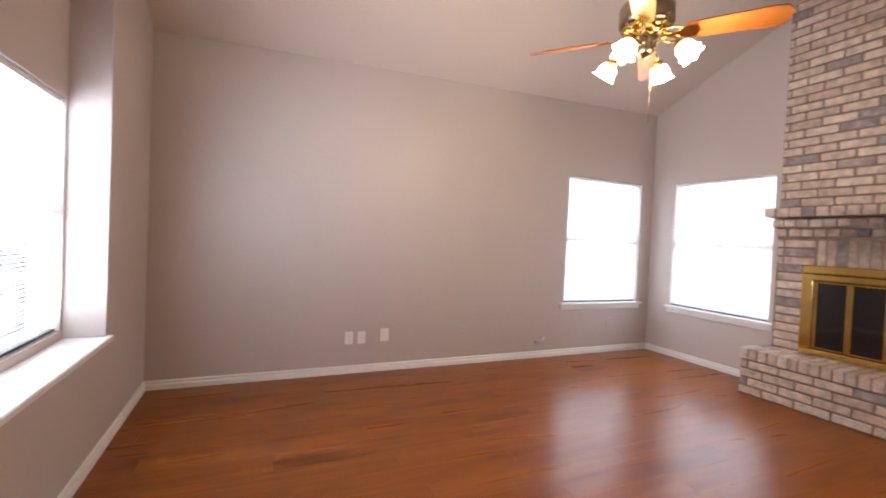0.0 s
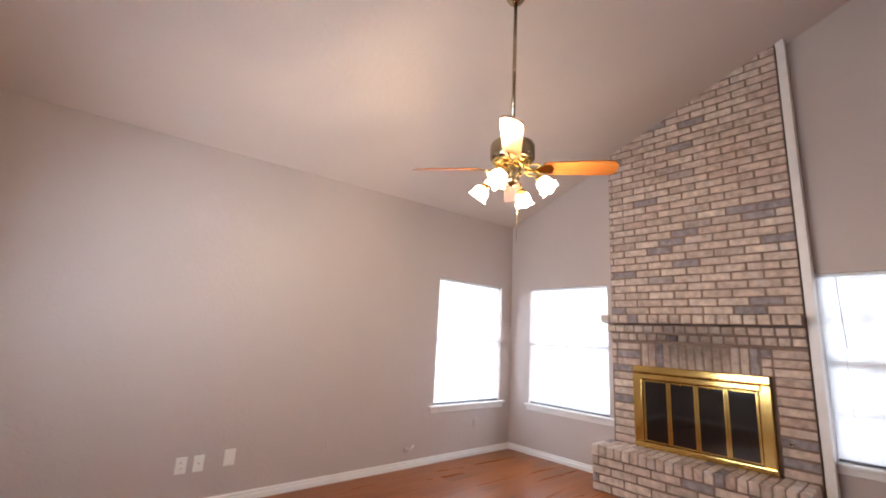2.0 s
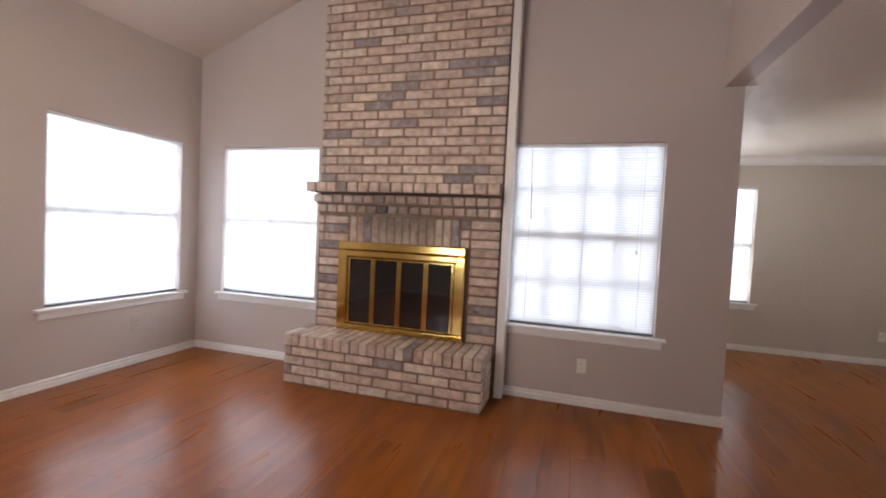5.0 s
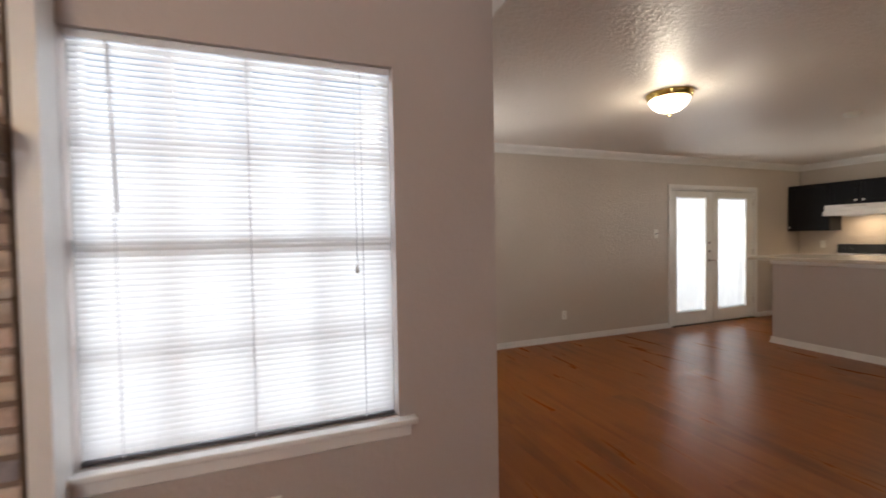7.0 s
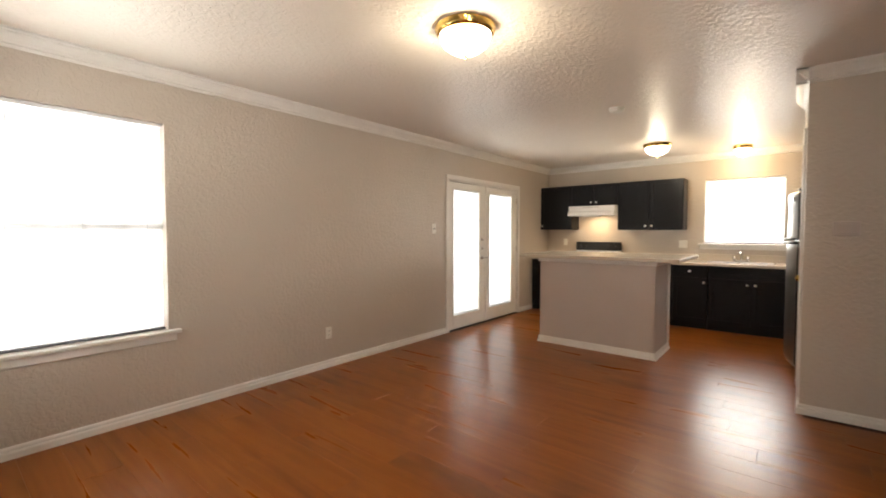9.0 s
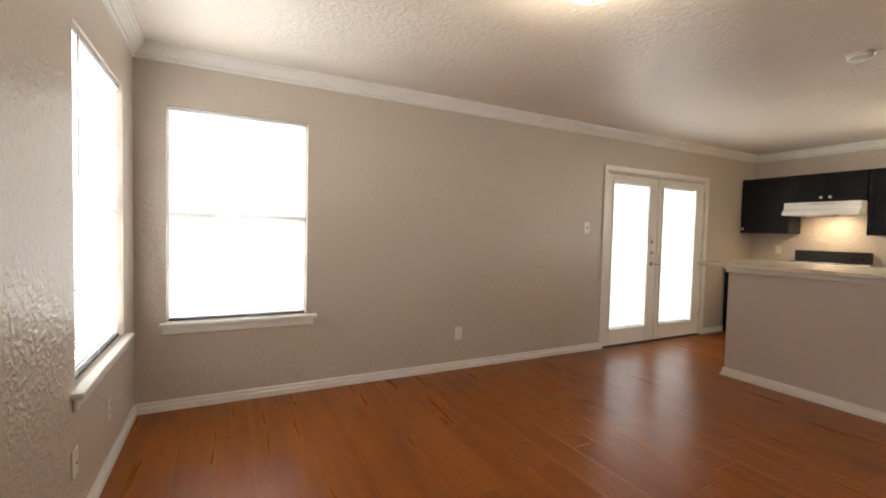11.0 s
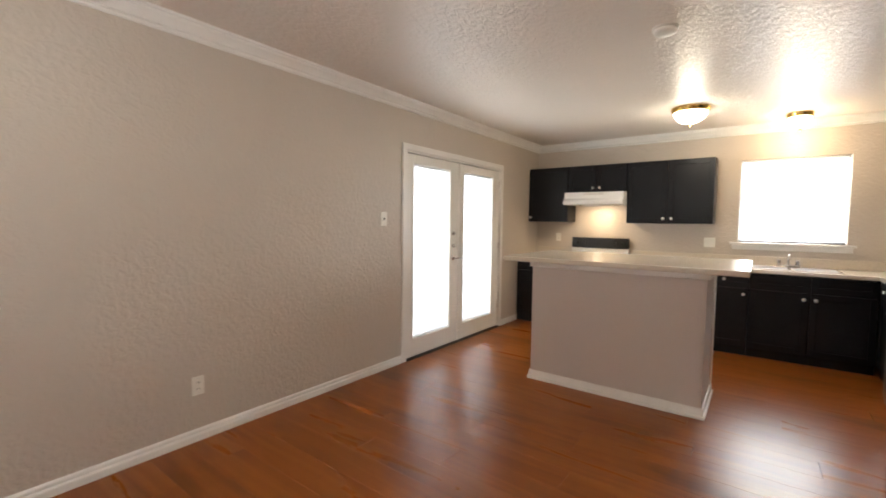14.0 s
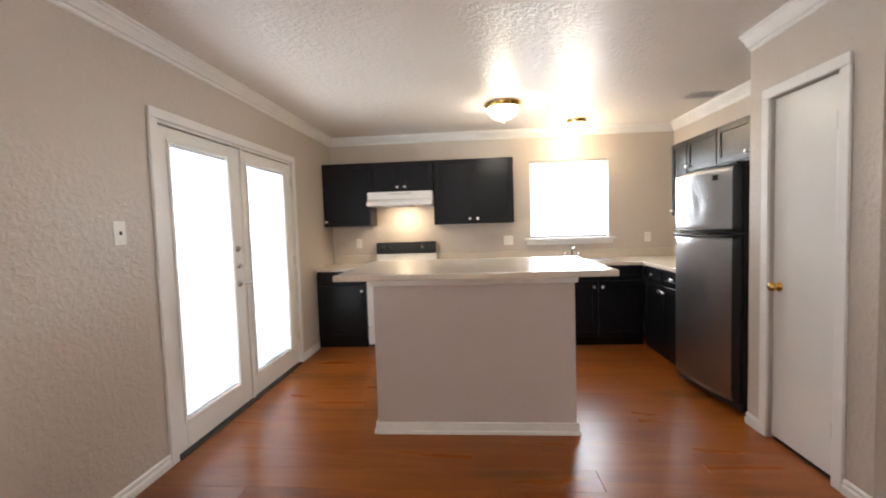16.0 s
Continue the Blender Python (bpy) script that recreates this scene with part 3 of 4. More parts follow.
# soldier course over the firebox, with plain courses beside it
for k in range(14):
    lay(chim, XB + .045, 1.30 + (k + .5) * 0.0735, 1.335, .09, .062, .235)
for zz in (1.255, 1.335, 1.415):
    course(chim, zz, Y0, 1.295, 0.0)
    course(chim, zz, 2.335, Y1, 0.0)
z, row = 1.752 + PIT / 2, 0
while z < 4.45:
    a, b = Y0, min(Y1, YN - (z - 0.045 - 2.86 - .034 * 4.9) / 0.40)
    if b - a > 0.05:
        course(chim, z, a, b, (row % 2) * LEN / 2)
    z += PIT
    row += 1

mantel = thing("mantel", (4.86, 1.8, 1.48), "corbelled mantel of three stepped brick header courses", "mantel")
for i, (zz, out) in enumerate(((1.515, 0.03), (1.60, 0.075), (1.697, 0.15))):
    part("mortar_bed", B(XB - out + 0.022, XB + 0.02, Y0 + .008, Y1 + (0.03 if i == 2 else 0.0) - .008, zz - 0.045, zz + 0.04), M_MORTAR, mantel)
    n = 17
    e = Y1 + (0.05 if i == 2 else 0.02 if i == 1 else 0.0)
    st = (e - Y0) / n
    for k in range(n):
        lay(mantel, XB - out + 0.10, Y0 + (k + .5) * st, zz, 0.20, st - 0.016, 0.064 if i < 2 else 0.082)

hearth = thing("hearth", (4.67, 1.82, 0.0), "raised brick hearth with a rowlock top course", "hearth")
HX, HY0, HY1 = 4.48, 0.975, 2.70
part("mortar_bed", B(HX + 0.007, XB + .012, HY0 + .014, HY1 - .014, 0.0, 0.422), M_MORTAR, hearth)
for r in range(4):
    z = 0.042 + r * PIT
    sh = (r % 2) * LEN / 2
    course(hearth, z, HY0, HY1, sh, x=HX, depth=0.09)
    for yy in (HY0 + 0.045, HY1 - 0.045):
        lay(hearth, HX + 0.235, yy, z, 0.255, 0.09, 0.068)
n = 22
for k in range(n):
    st = (HY1 - HY0) / n
    lay(hearth, HX + 0.105, HY0 + (k + .5) * st, 0.378, 0.235, st - 0.011, 0.10)
    lay(hearth, HX + 0.315, HY0 + (k + .5) * st, 0.378, 0.165, st - 0.011, 0.10)

doors = thing("fireplace_doors", (4.82, 1.81, 0.432), "polished brass firescreen with four smoked glass doors", "fireplace doors")
a, b, z0, z1 = 1.225, 2.40, 0.434, 1.225
X0, X1 = 4.80, 4.858
part("frame_top", B(X0, X1, a, b, z1 - 0.075, z1, bevel=0.012, seg=3), M_BRASS, doors)
part("hood_strip", B(X0 - .012, X1, a + 0.07, b - 0.07, z1 - 0.135, z1 - 0.077, bevel=0.012, seg=3), M_BRASS, doors)
part("frame_bottom", B(X0, X1, a, b, z0, z0 + 0.055, bevel=0.012, seg=3), M_BRASS, doors)
for u, v in ((a, a + 0.095), (b - 0.095, b)):
    part("frame_side", B(X0, X1, u, v, z0 + 0.055, z1 - 0.077, bevel=0.012, seg=3), M_BRASS, doors)
ga, gb, gz0, gz1 = a + 0.098, b - 0.098, z0 + 0.06, z1 - 0.14
st = (gb - ga) / 4
for k in range(4):
    d = part("glass_door", B(X0 + .020, X0 + .026, ga + k * st + .012, ga + (k + 1) * st - .012, gz0 + .015, gz1 - .015), M_SMOKE, doors, "smoked glass")
    for u in (ga + k * st, ga + (k + 1) * st - 0.022):
        part("stile", B(X0 + .010, X0 + .030, u, u + 0.0215, gz0, gz1, bevel=.003), M_BRASS, d)
    for w in (gz0, gz1 - .014):
        part("rail", B(X0 + .012, X0 + .030, ga + k * st + .022, ga + (k + 1) * st - .022, w, w + .014, bevel=.003), M_BRASS, d)
for u in (ga + st * 1.5, ga + st * 2.5):
    part("pull", lathe([(0.0, -.022), (.007, -.018), (.008, -.012), (.004, -.006), (.004, .012)], (X0 + .012, u, gz1 - .02), 'X', 12), M_BRASS, doors)
part("firebox", B(4.872, 5.0, 1.28, 2.34, 0.45, 1.16), M_SMOKE, doors)
gas = thing("gas_key_plate", (XB - .004, 1.13, 0.70), "small round chrome gas key cover on the bricks", "gas valve")
part("rosette", lathe([(0.0, -.006), (.018, -.004), (.022, .006)], (XB, 1.13, 0.70), 'X', 16), M_CHROME, gas)
part("key_hole", lathe([(0.0, -.009), (.007, -.008), (.007, -.003)], (XB, 1.13, 0.70), 'X', 12), M_SLOT, gas)

# ---- ceiling fan ----
FX, FY = 2.25, 1.975
FZ = vault(FX, FY)
fan = thing("ceiling_fan", (FX, FY, FZ), "brass ceiling fan with oak blades and four lit shades", "ceiling fan")
P = (FX, FY, 0)
part("canopy", lathe([(0.0, FZ + .02), (.072, FZ + .02), (.07, FZ - .03), (.05, FZ - .065), (.02, FZ - .085), (0, FZ - .085)], P), M_BRASSD, fan)
part("downrod", lathe([(.013, FZ - .06), (.013, 2.72)], P, n=14), M_BRASSD, fan)
part("motor_housing", lathe([(0.0, 2.745), (.026, 2.74), (.034, 2.69), (.10, 2.675), (.138, 2.665), (.145, 2.65), (.145, 2.565), (.132, 2.545), (.10, 2.535), (0, 2.53)], P, n=40), M_BRASSD, fan, "dark antique brass")
part("ornate_band", lathe([(.06, 2.56), (.12, 2.553), (.128, 2.54), (.115, 2.522), (.09, 2.51), (.06, 2.505)], P, n=40), M_BRASS, fan)
part("switch_cup", lathe([(0, 2.515), (.058, 2.512), (.062, 2.49), (.056, 2.44), (.045, 2.425), (.05, 2.415), (.035, 2.395), (.018, 2.38), (0, 2.372)], P, n=32), M_BRASSD, fan)
for k in range(14):
    a = 2 * math.pi * k / 14
    bm = bmesh.new()
    tube(bm, [(FX + r * math.cos(a), FY + r * math.sin(a), h) for r, h in ((.07, 2.505), (.105, 2.515), (.126, 2.535))], .006, 6)
    part("scroll_rib", bm, M_BRASS, fan)
for k in range(4):
    a = radians(129 + 90 * k)
    turn = Matrix.Translation((FX, FY, 2.50)) @ Matrix.Rotation(a, 4, 'Z') @ Matrix.Rotation(radians(-19), 4, 'X')
    bm = bmesh.new()
    prof = [(0.20, -.045), (0.23, -.055), (0.58, -.068), (0.63, -.062), (0.655, -.035), (0.66, 0), (0.655, .035), (0.63, .062), (0.58, .068), (0.23, .055), (0.20, .045)]
    prism(bm, prof, -.0045, .0045, 'z')
    me = mesh_of("blade", bm, M_BLADE)
    ob = new("blade", me)
    ob.parent = fan
    ob.matrix_basis = Matrix.Translation(-Vector((FX, FY, FZ))) @ turn
    bm = bmesh.new()
    prism(bm, [(0.085, -.014), (0.16, -.012), (0.20, -.04), (0.25, -.038), (0.265, 0), (0.25, .038), (0.20, .04), (0.16, .012), (0.085, .014)], -.0115, -.006, 'z')
    ir = new("blade_iron", mesh_of("blade_iron", bm, M_BRASS))
    ir.parent = ob
    ir.matrix_basis = Matrix.Identity(4)
    for e in (-1, 1):
        bm = bmesh.new()
        tube(bm, [(.135 + .045 * math.cos(i * math.pi / 8), e * (.034 + .022 * math.sin(i * math.pi / 8)), -.012) for i in range(17)], .005, 6)
        sc = new("scroll", mesh_of("scroll", bm, M_BRASS))
        sc.parent = ob
        sc.matrix_basis = Matrix.Identity(4)
for k in range(4):
    a = radians(18 + 90 * k)
    c, s = math.cos(a), math.sin(a)
    bm = bmesh.new()
    tube(bm, [(FX + r * c, FY + r * s, h) for r, h in ((.045, 2.44), (.10, 2.465), (.15, 2.455), (.175, 2.43), (.185, 2.40))], .007, 8)
    arm = part("lamp_arm", bm, M_BRASS, fan)
    axis_dir = Vector((c * .8, s * .8, -1)).normalized()
    q = axis_dir.to_track_quat('Z', 'Y').to_matrix().to_4x4()
    base = Vector((FX + .18 * c, FY + .18 * s, 2.41))
    bm = lathe([(.012, -.01), (.026, -.005), (.028, .025), (.022, .032)], n=16)
    bmesh.ops.transform(bm, matrix=Matrix.Translation(base) @ q, verts=bm.verts)
    part("socket_cup", bm, M_BRASS, arm)
    bm = bmesh.new()
    rings = []
    for r, h, rip in ((.022, .018, 0), (.040, .030, 0), (.050, .050, .04), (.050, .074, .08), (.050, .092, .12), (.060, .106, .20)):
        rings.append([bm.verts.new((r * (1 + rip * math.cos(6 * 2 * math.pi * i / 36)) * math.cos(2 * math.pi * i / 36),
                                    r * (1 + rip * math.cos(6 * 2 * math.pi * i / 36)) * math.sin(2 * math.pi * i / 36), h)) for i in range(36)])
    for u, v in zip(rings, rings[1:]):
        for i in range(36):
            bm.faces.new((u[i], u[(i + 1) % 36], v[(i + 1) % 36], v[i])).smooth = True
    bmesh.ops.solidify(bm, geom=bm.faces[:], thickness=0.003)
    bmesh.ops.transform(bm, matrix=Matrix.Translation(base) @ q, verts=bm.verts)
    part("tulip_shade", bm, M_BULB, fan, "lit frosted tulip glass shade with a frilled rim")
    p = base + axis_dir * 0.19
    bulb("fan_bulb", p, 12, WARM, 0.035)
bm = bmesh.new()
tube(bm, [(FX + .03, FY - .02, 2.42), (FX + .032, FY - .022, 2.02)], .0016, 5)
part("pull_chain", bm, M_BRASS, fan)


# ---- flush ceiling lamps ----
def flush_lamp(x, y, watts, r=0.17, color=SOFTW, glowmat=M_BOWL):
    o = thing("ceiling_lamp", (x, y, ZD), "brass flush ceiling lamp with a lit frosted bowl", "ceiling lamp", "flush ceiling lamps")
    part("base_ring", lathe([(r * .6, ZD + .0), (r, ZD - .001), (r * 1.03, ZD - .012), (r * .95, ZD - .022), (r * .98, ZD - .034), (r * .88, ZD - .046), (r * .6, ZD - .046)], (x, y, 0), n=40), M_BRASS, o)
    part("glass_bowl", lathe([(r * .87, ZD - .044), (r * .86, ZD - .06), (r * .74, ZD - .10), (r * .5, ZD - .132), (r * .2, ZD - .148), (0.001, ZD - .150)], (x, y, 0), n=40), glowmat, o, "lit frosted glass bowl")
    part("finial", lathe([(0.0, ZD - .148), (.012, ZD - .150), (.009, ZD - .158), (.013, ZD - .165), (.005, ZD - .176), (0, ZD - .178)], (x, y, 0), n=14), M_BRASS, o)
    bulb("ceiling_bulb", (x, y, ZD - .24), watts, color, 0.08)
    return o


flush_lamp(5.76, -2.73, 10)
flush_lamp(5.70, -6.93, 6)
flush_lamp(4.83, -7.74, 8, r=0.11, color=WARM, glowmat=M_BULB)

det = thing("smoke_detector", (5.595, -4.90, ZD), "round white smoke detector on the ceiling", "smoke detector")
part("base", lathe([(0, ZD), (.07, ZD), (.07, ZD - .012), (.05, ZD - .012)], (5.595, -4.9, 0)), M_PLATE, det)
part("cover", lathe([(.062, ZD - .012), (.06, ZD - .03), (.045, ZD - .038), (0, ZD - .04)], (5.595, -4.9, 0)), M_PLATE, det)

vent = thing("ceiling_vent", (3.86, -7.0, ZD), "white slatted air vent in the ceiling", "vent")
va, vb, vc, vd = 3.72, 4.02, -7.08, -6.90
part("backing", B(va + .02, vb - .02, vc + .02, vd - .02, ZD - .002, ZD), M_SLOT, vent)
for q in ((va, vb, vc, vc + .022), (va, vb, vd - .022, vd), (va, va + .022, vc + .022, vd - .022), (vb - .022, vb, vc + .022, vd - .022)):
    part("frame", B(*q, ZD - .010, ZD - .0005, bevel=.003), M_GRILLE, vent)
for k in range(8):
    y = vc + .034 + k * .0162
    bm = B(va + .022, vb - .022, y - .0025, y + .0025, ZD - .009, ZD - .007)
    part("slat", bm, M_GRILLE, vent)


# ---- french doors ----
def leaf(y0, y1, g0, g1, hinge):
    d = thing("french_door", (XD - 0.01, (y0 + y1) / 2, 0.012), "white french door leaf with a full-length blind behind glass", "door", "french doors", "structure")
    X0, X1 = XD + 0.010, XD + 0.052
    gz0, gz1 = 0.20, 1.92
    for q in ((y0, g0, 0.015, 2.014), (g1, y1, 0.015, 2.014)):
        part("stile", B(X0, X1, *q, bevel=.003), M_DOOR, d)
    part("bottom_rail", B(X0, X1, g0, g1, 0.015, gz0, bevel=.003), M_DOOR, d)
    part("top_rail", B(X0, X1, g0, g1, gz1, 2.014, bevel=.003), M_DOOR, d)
    for q in ((g0 - .025, g0, gz0 - .025, gz1 + .025), (g1, g1 + .025, gz0 - .025, gz1 + .025), (g0, g1, gz0 - .025, gz0), (g0, g1, gz1, gz1 + .025)):
        part("glazing_bead", B(X0 - .010, X0 - .0005, *q, bevel=.004), M_DOOR, d)
    part("pane", B(X0 + .006, X0 + .010, g0, g1, gz0, gz1), M_GLASS, d, shadow=False)
    key = ("door", round(g1 - g0, 3))
    if key not in SLATS:
        bm = bmesh.new()
        L = (g1 - g0) / 2 - 0.006
        c, s = math.cos(radians(-52)), math.sin(radians(-52))
        rows = [[bm.verts.new((q * c, e * L, q * s)) for e in (-1, 1)] for q in (-.008, 0, .008)]
        for p, r in zip(rows, rows[1:]):
            bm.faces.new((p[0], p[1], r[1], r[0]))
        SLATS[key] = mesh_of("slat", bm, M_BLIND)
    bl = part("enclosed_blind", B(X0 + .014, X0 + .034, g0 + .003, g1 - .003, gz1 - .02, gz1 - .002), M_SASH, d)
    z = gz1 - .03
    while z > gz0 + .02:
        sl = new("slat", SLATS[key])
        sl.parent = bl
        sl.location = Vector((X0 + .024, (g0 + g1) / 2, z)) - origin(bl)
        z -= 0.0155
    part("bottom_bar", B(X0 + .016, X0 + .032, g0 + .004, g1 - .004, gz0 + .002, gz0 + .014), M_CORD, bl)
    for z in (0.25, 1.02, 1.80):
        h = part("hinge", B(X0 - .004, X0 + .004, hinge - .016, hinge + .016, z, z + .09, bevel=.002), M_GRILLE, d)
        part("knuckle", lathe([(.006, z), (.006, z + .09)], (X0 - .007, hinge, 0), n=10), M_GRILLE, h)
    return d


d1 = leaf(-6.058, -5.16, -5.885, -5.275, -5.163)
d2 = leaf(-6.970, -6.066, -6.800, -6.150, -6.967)
for z, r in ((1.238, .026), (1.104, .022), (0.966, .028)):
    pl = part("lock_rosette", lathe([(0, -.012), (r * .8, -.010), (r, -.002), (r, .004)], (XD + .008, -5.955, z), 'X', 20), M_CHROME, d1)
    if z > 1:
        part("thumb_turn", B(XD - .025, XD - .005, -5.960, -5.950, z - .014, z + .014, bevel=.003), M_CHROME, pl)
bm = lathe([(.009, -.05), (.009, .0)], (XD + .0, -5.955, .966), 'X', 12)
tube(bm, [(XD - .05, -5.955, .966), (XD - .054, -5.985, .966), (XD - .050, -6.04, .960)], .008, 8)
part("lever", bm, M_CHROME, d1, "chrome lever handle")
part("astragal", B(XD - .004, XD + .009, -6.085, -6.045, 0.015, 2.02, bevel=.003), M_DOOR, d2)

fr = thing("door_frame", (XD, -6.06, 0), "white casing around the french doors", "door frame", "", "structure")
for q in ((-5.155, -5.095, 0, 2.04), (-7.035, -6.975, 0, 2.04), (-7.035, -5.095, 2.04, 2.10)):
    part("casing", B(XD - .020, XD - .0005, *q, bevel=.006, seg=2), M_TRIM, fr)
for q in ((-5.160, -5.150, 0, 2.03), (-6.98, -6.970, 0, 2.03), (-6.98, -5.150, 2.023, 2.04)):
    part("jamb", B(XD + .0, XD + .12, *q), M_TRIM, fr)
part("weatherstrip", B(XD + .053, XD + .066, -6.97, -5.16, 1.99, 2.023), M_SLOT, fr, "dark rubber weatherstrip")
part("threshold", B(XD - .03, XD + .12, -6.97, -5.16, 0.0, 0.013, bevel=.004), M_SLOT, fr, "dark metal threshold")

# ---- pantry door ----
pd = thing("pantry_door", (4.20, -5.26, 0.0), "plain white flush pantry door, closed", "door", "", "structure")
part("door_leaf", B(4.165, 4.203, -5.498, -5.018, 0.022, 2.05, bevel=.003), M_DOOR, pd)
k = part("knob", lathe([(0, .058), (.018, .056), (.027, .045), (.027, .036), (.014, .024), (.010, .010), (.010, 0)], (4.203, -5.445, .945), 'X', 24), M_BRASS, pd, "round brass knob")
part("knob_rosette", lathe([(.030, 0), (.030, .004), (.022, .010), (0, .010)], (4.203, -5.445, .945), 'X', 24), M_BRASS, k)
for z in (0.22, 1.78):
    part("hinge", B(4.2035, 4.212, -5.052, -5.022, z, z + .09, bevel=.002), M_GRILLE, pd)
pf = thing("door_frame", (4.22, -5.26, 0), "white casing around the pantry door", "door frame", "", "structure")
for q in ((-5.565, -5.503, 0, 2.06), (-5.012, -4.950, 0, 2.06), (-5.565, -4.950, 2.06, 2.12)):
    part("casing", B(4.2205, 4.238, *q, bevel=.006, seg=2), M_TRIM, pf)
part("stop", B(4.11, 4.16, -5.505, -5.01, 2.045, 2.06), M_TRIM, pf)
part("back_panel", B(4.10, 4.12, -5.505, -5.01, 0.03, 2.05), M_DOOR, pf)


# ---- kitchen ----
def knob(parent, x, y, z, axis, sgn):
    prof = [(.005, 0), (.006, .012), (.016, .018), (.0175, .024), (.012, .030), (0, .031)]
    part("knob", lathe([(r, sgn * h) for r, h in prof], (x, y, z), axis, 14), M_NICKEL, parent, "small satin nickel knob")


def panel_door(parent, axis, u0, u1, face, out, z0, z1, name="cabinet_door"):
    """A framed cabinet door; face: its back plane; out: +1/-1 towards the room."""
    def bx(a, b, d0, d1, w0, w1):
        t0, t1 = sorted((face + out * d0, face + out * d1))
        return (a, b, t0, t1, w0, w1) if axis == 'x' else (t0, t1, a, b, w0, w1)
    r = 0.052
    d = part(name, B(*bx(u0, u1, 0.001, 0.010, z0, z1)), M_BLACK, parent)
    for k, q in (("stile", (u0, u0 + r, z0, z1)), ("stile", (u1 - r, u1, z0, z1)), ("rail", (u0 + r, u1 - r, z0, z0 + r)), ("rail", (u0 + r, u1 - r, z1 - r, z1))):
        part(k, B(*bx(q[0], q[1], 0.0095, 0.019, q[2], q[3]), bevel=.0025), M_BLACK, d)
    return d


def cab(name, axis, u0, u1, face, back, z0, z1, out, doors, label, knobs, group, drawers=0.0, toe=False, false_front=False):
    mid = (u0 + u1) / 2
    at = (mid, (face + back) / 2, z0) if axis == 'x' else ((face + back) / 2, mid, z0)
    c = thing(name, at, label, "cabinet", group)
    t0, t1 = sorted((face, back))
    zb = z0 + (0.09 if toe else 0)
    part("body", B(*((u0 + .001, u1 - .001, t0, t1) if axis == 'x' else (t0, t1, u0 + .001, u1 - .001)), zb, z1, bevel=.002), M_BLACK, c)
    if toe:
        tf = face - out * 0.012
        t0, t1 = sorted((tf, back))
        part("toe_kick", B(*((u0 + .001, u1 - .001, t0, t1) if axis == 'x' else (t0, t1, u0 + .001, u1 - .001)), z0, zb), M_BLACK, c)
    w = (u1 - u0) / doors
    top = z1 - 0.012
    if drawers:
        for k in range(doors):
            d = panel_door(c, axis, u0 + k * w + .006, u0 + (k + 1) * w - .006, face, out, z1 - drawers, top, "drawer_front")
            p = u0 + (k + .5) * w
            if false_front:
                continue
            knob(d, *((p, face + out * .019, z1 - drawers / 2) if axis == 'x' else (face + out * .019, p, z1 - drawers / 2)), 'Y' if axis == 'x' else 'X', out)
        top = z1 - drawers - 0.012
    for k in range(doors):
        d = panel_door(c, axis, u0 + k * w + .006, u0 + (k + 1) * w - .006, face, out, zb + .012, top)
        side = knobs[k % len(knobs)]
        p = u0 + k * w + .045 if side[0] == 'a' else u0 + (k + 1) * w - .045
        h = zb + .06 if side[1] == 'b' else top - .06
        knob(d, *((p, face + out * .019, h) if axis == 'x' else (face + out * .019, p, h)), 'Y' if axis == 'x' else 'X', out)
    return c


G = "black kitchen cabinets"
UF = -7.845
cab("wall_cabinet", 'x', 7.235, 7.818, UF, YK, 1.385, 2.135, 1, 1, "black painted wall cabinet with one door", ["bb"], G)
cab("wall_cabinet", 'x', 6.475, 7.235, UF, YK, 1.775, 2.135, 1, 2, "short black wall cabinet above the range hood", ["bb", "ab"], G)
cab("wall_cabinet", 'x', 5.535, 6.475, UF, YK, 1.375, 2.135, 1, 2, "black painted wall cabinet with two doors", ["bb", "ab"], G)
WF = 3.89
cab("wall_cabinet", 'y', -7.51, -7.185, WF, 3.6, 1.385, 2.135, 1, 1, "narrow black wall cabinet beside the fridge", ["ab"], G)
cab("wall_cabinet", 'y', -7.185, -6.665, WF, 3.6, 1.80, 2.135, 1, 1, "short black wall cabinet above the fridge", ["ab"], G)
cab("wall_cabinet", 'y', -6.665, -5.705, WF, 3.6, 1.80, 2.135, 1, 2, "short black wall cabinet above the fridge", ["bb", "ab"], G)
cab("base_cabinet", 'x', 7.245, 7.818, -7.52, YK, 0, 0.875, 1, 1, "black base cabinet with one drawer and door", ["at"], G, 0.15, True)
cab("base_cabinet", 'x', 5.60, 6.475, -7.52, YK, 0, 0.875, 1, 2, "black base cabinet with drawers and two doors", ["bt", "at"], G, 0.15, True)
cab("base_cabinet", 'x', 5.165, 5.60, -7.52, YK, 0, 0.875, 1, 1, "black base cabinet with one drawer and door", ["at"], G, 0.155, True)
cab("sink_cabinet", 'x', 4.20, 5.165, -7.52, YK, 0, 0.875, 1, 2, "black sink cabinet with two doors and false fronts", ["bt", "at"], G, 0.155, True, True)
cab("base_cabinet", 'y', -7.50, -6.60, 4.18, 3.6, 0, 0.875, 1, 2, "black base cabinet with drawers beside the fridge", ["bt", "at"], G, 0.15, True)

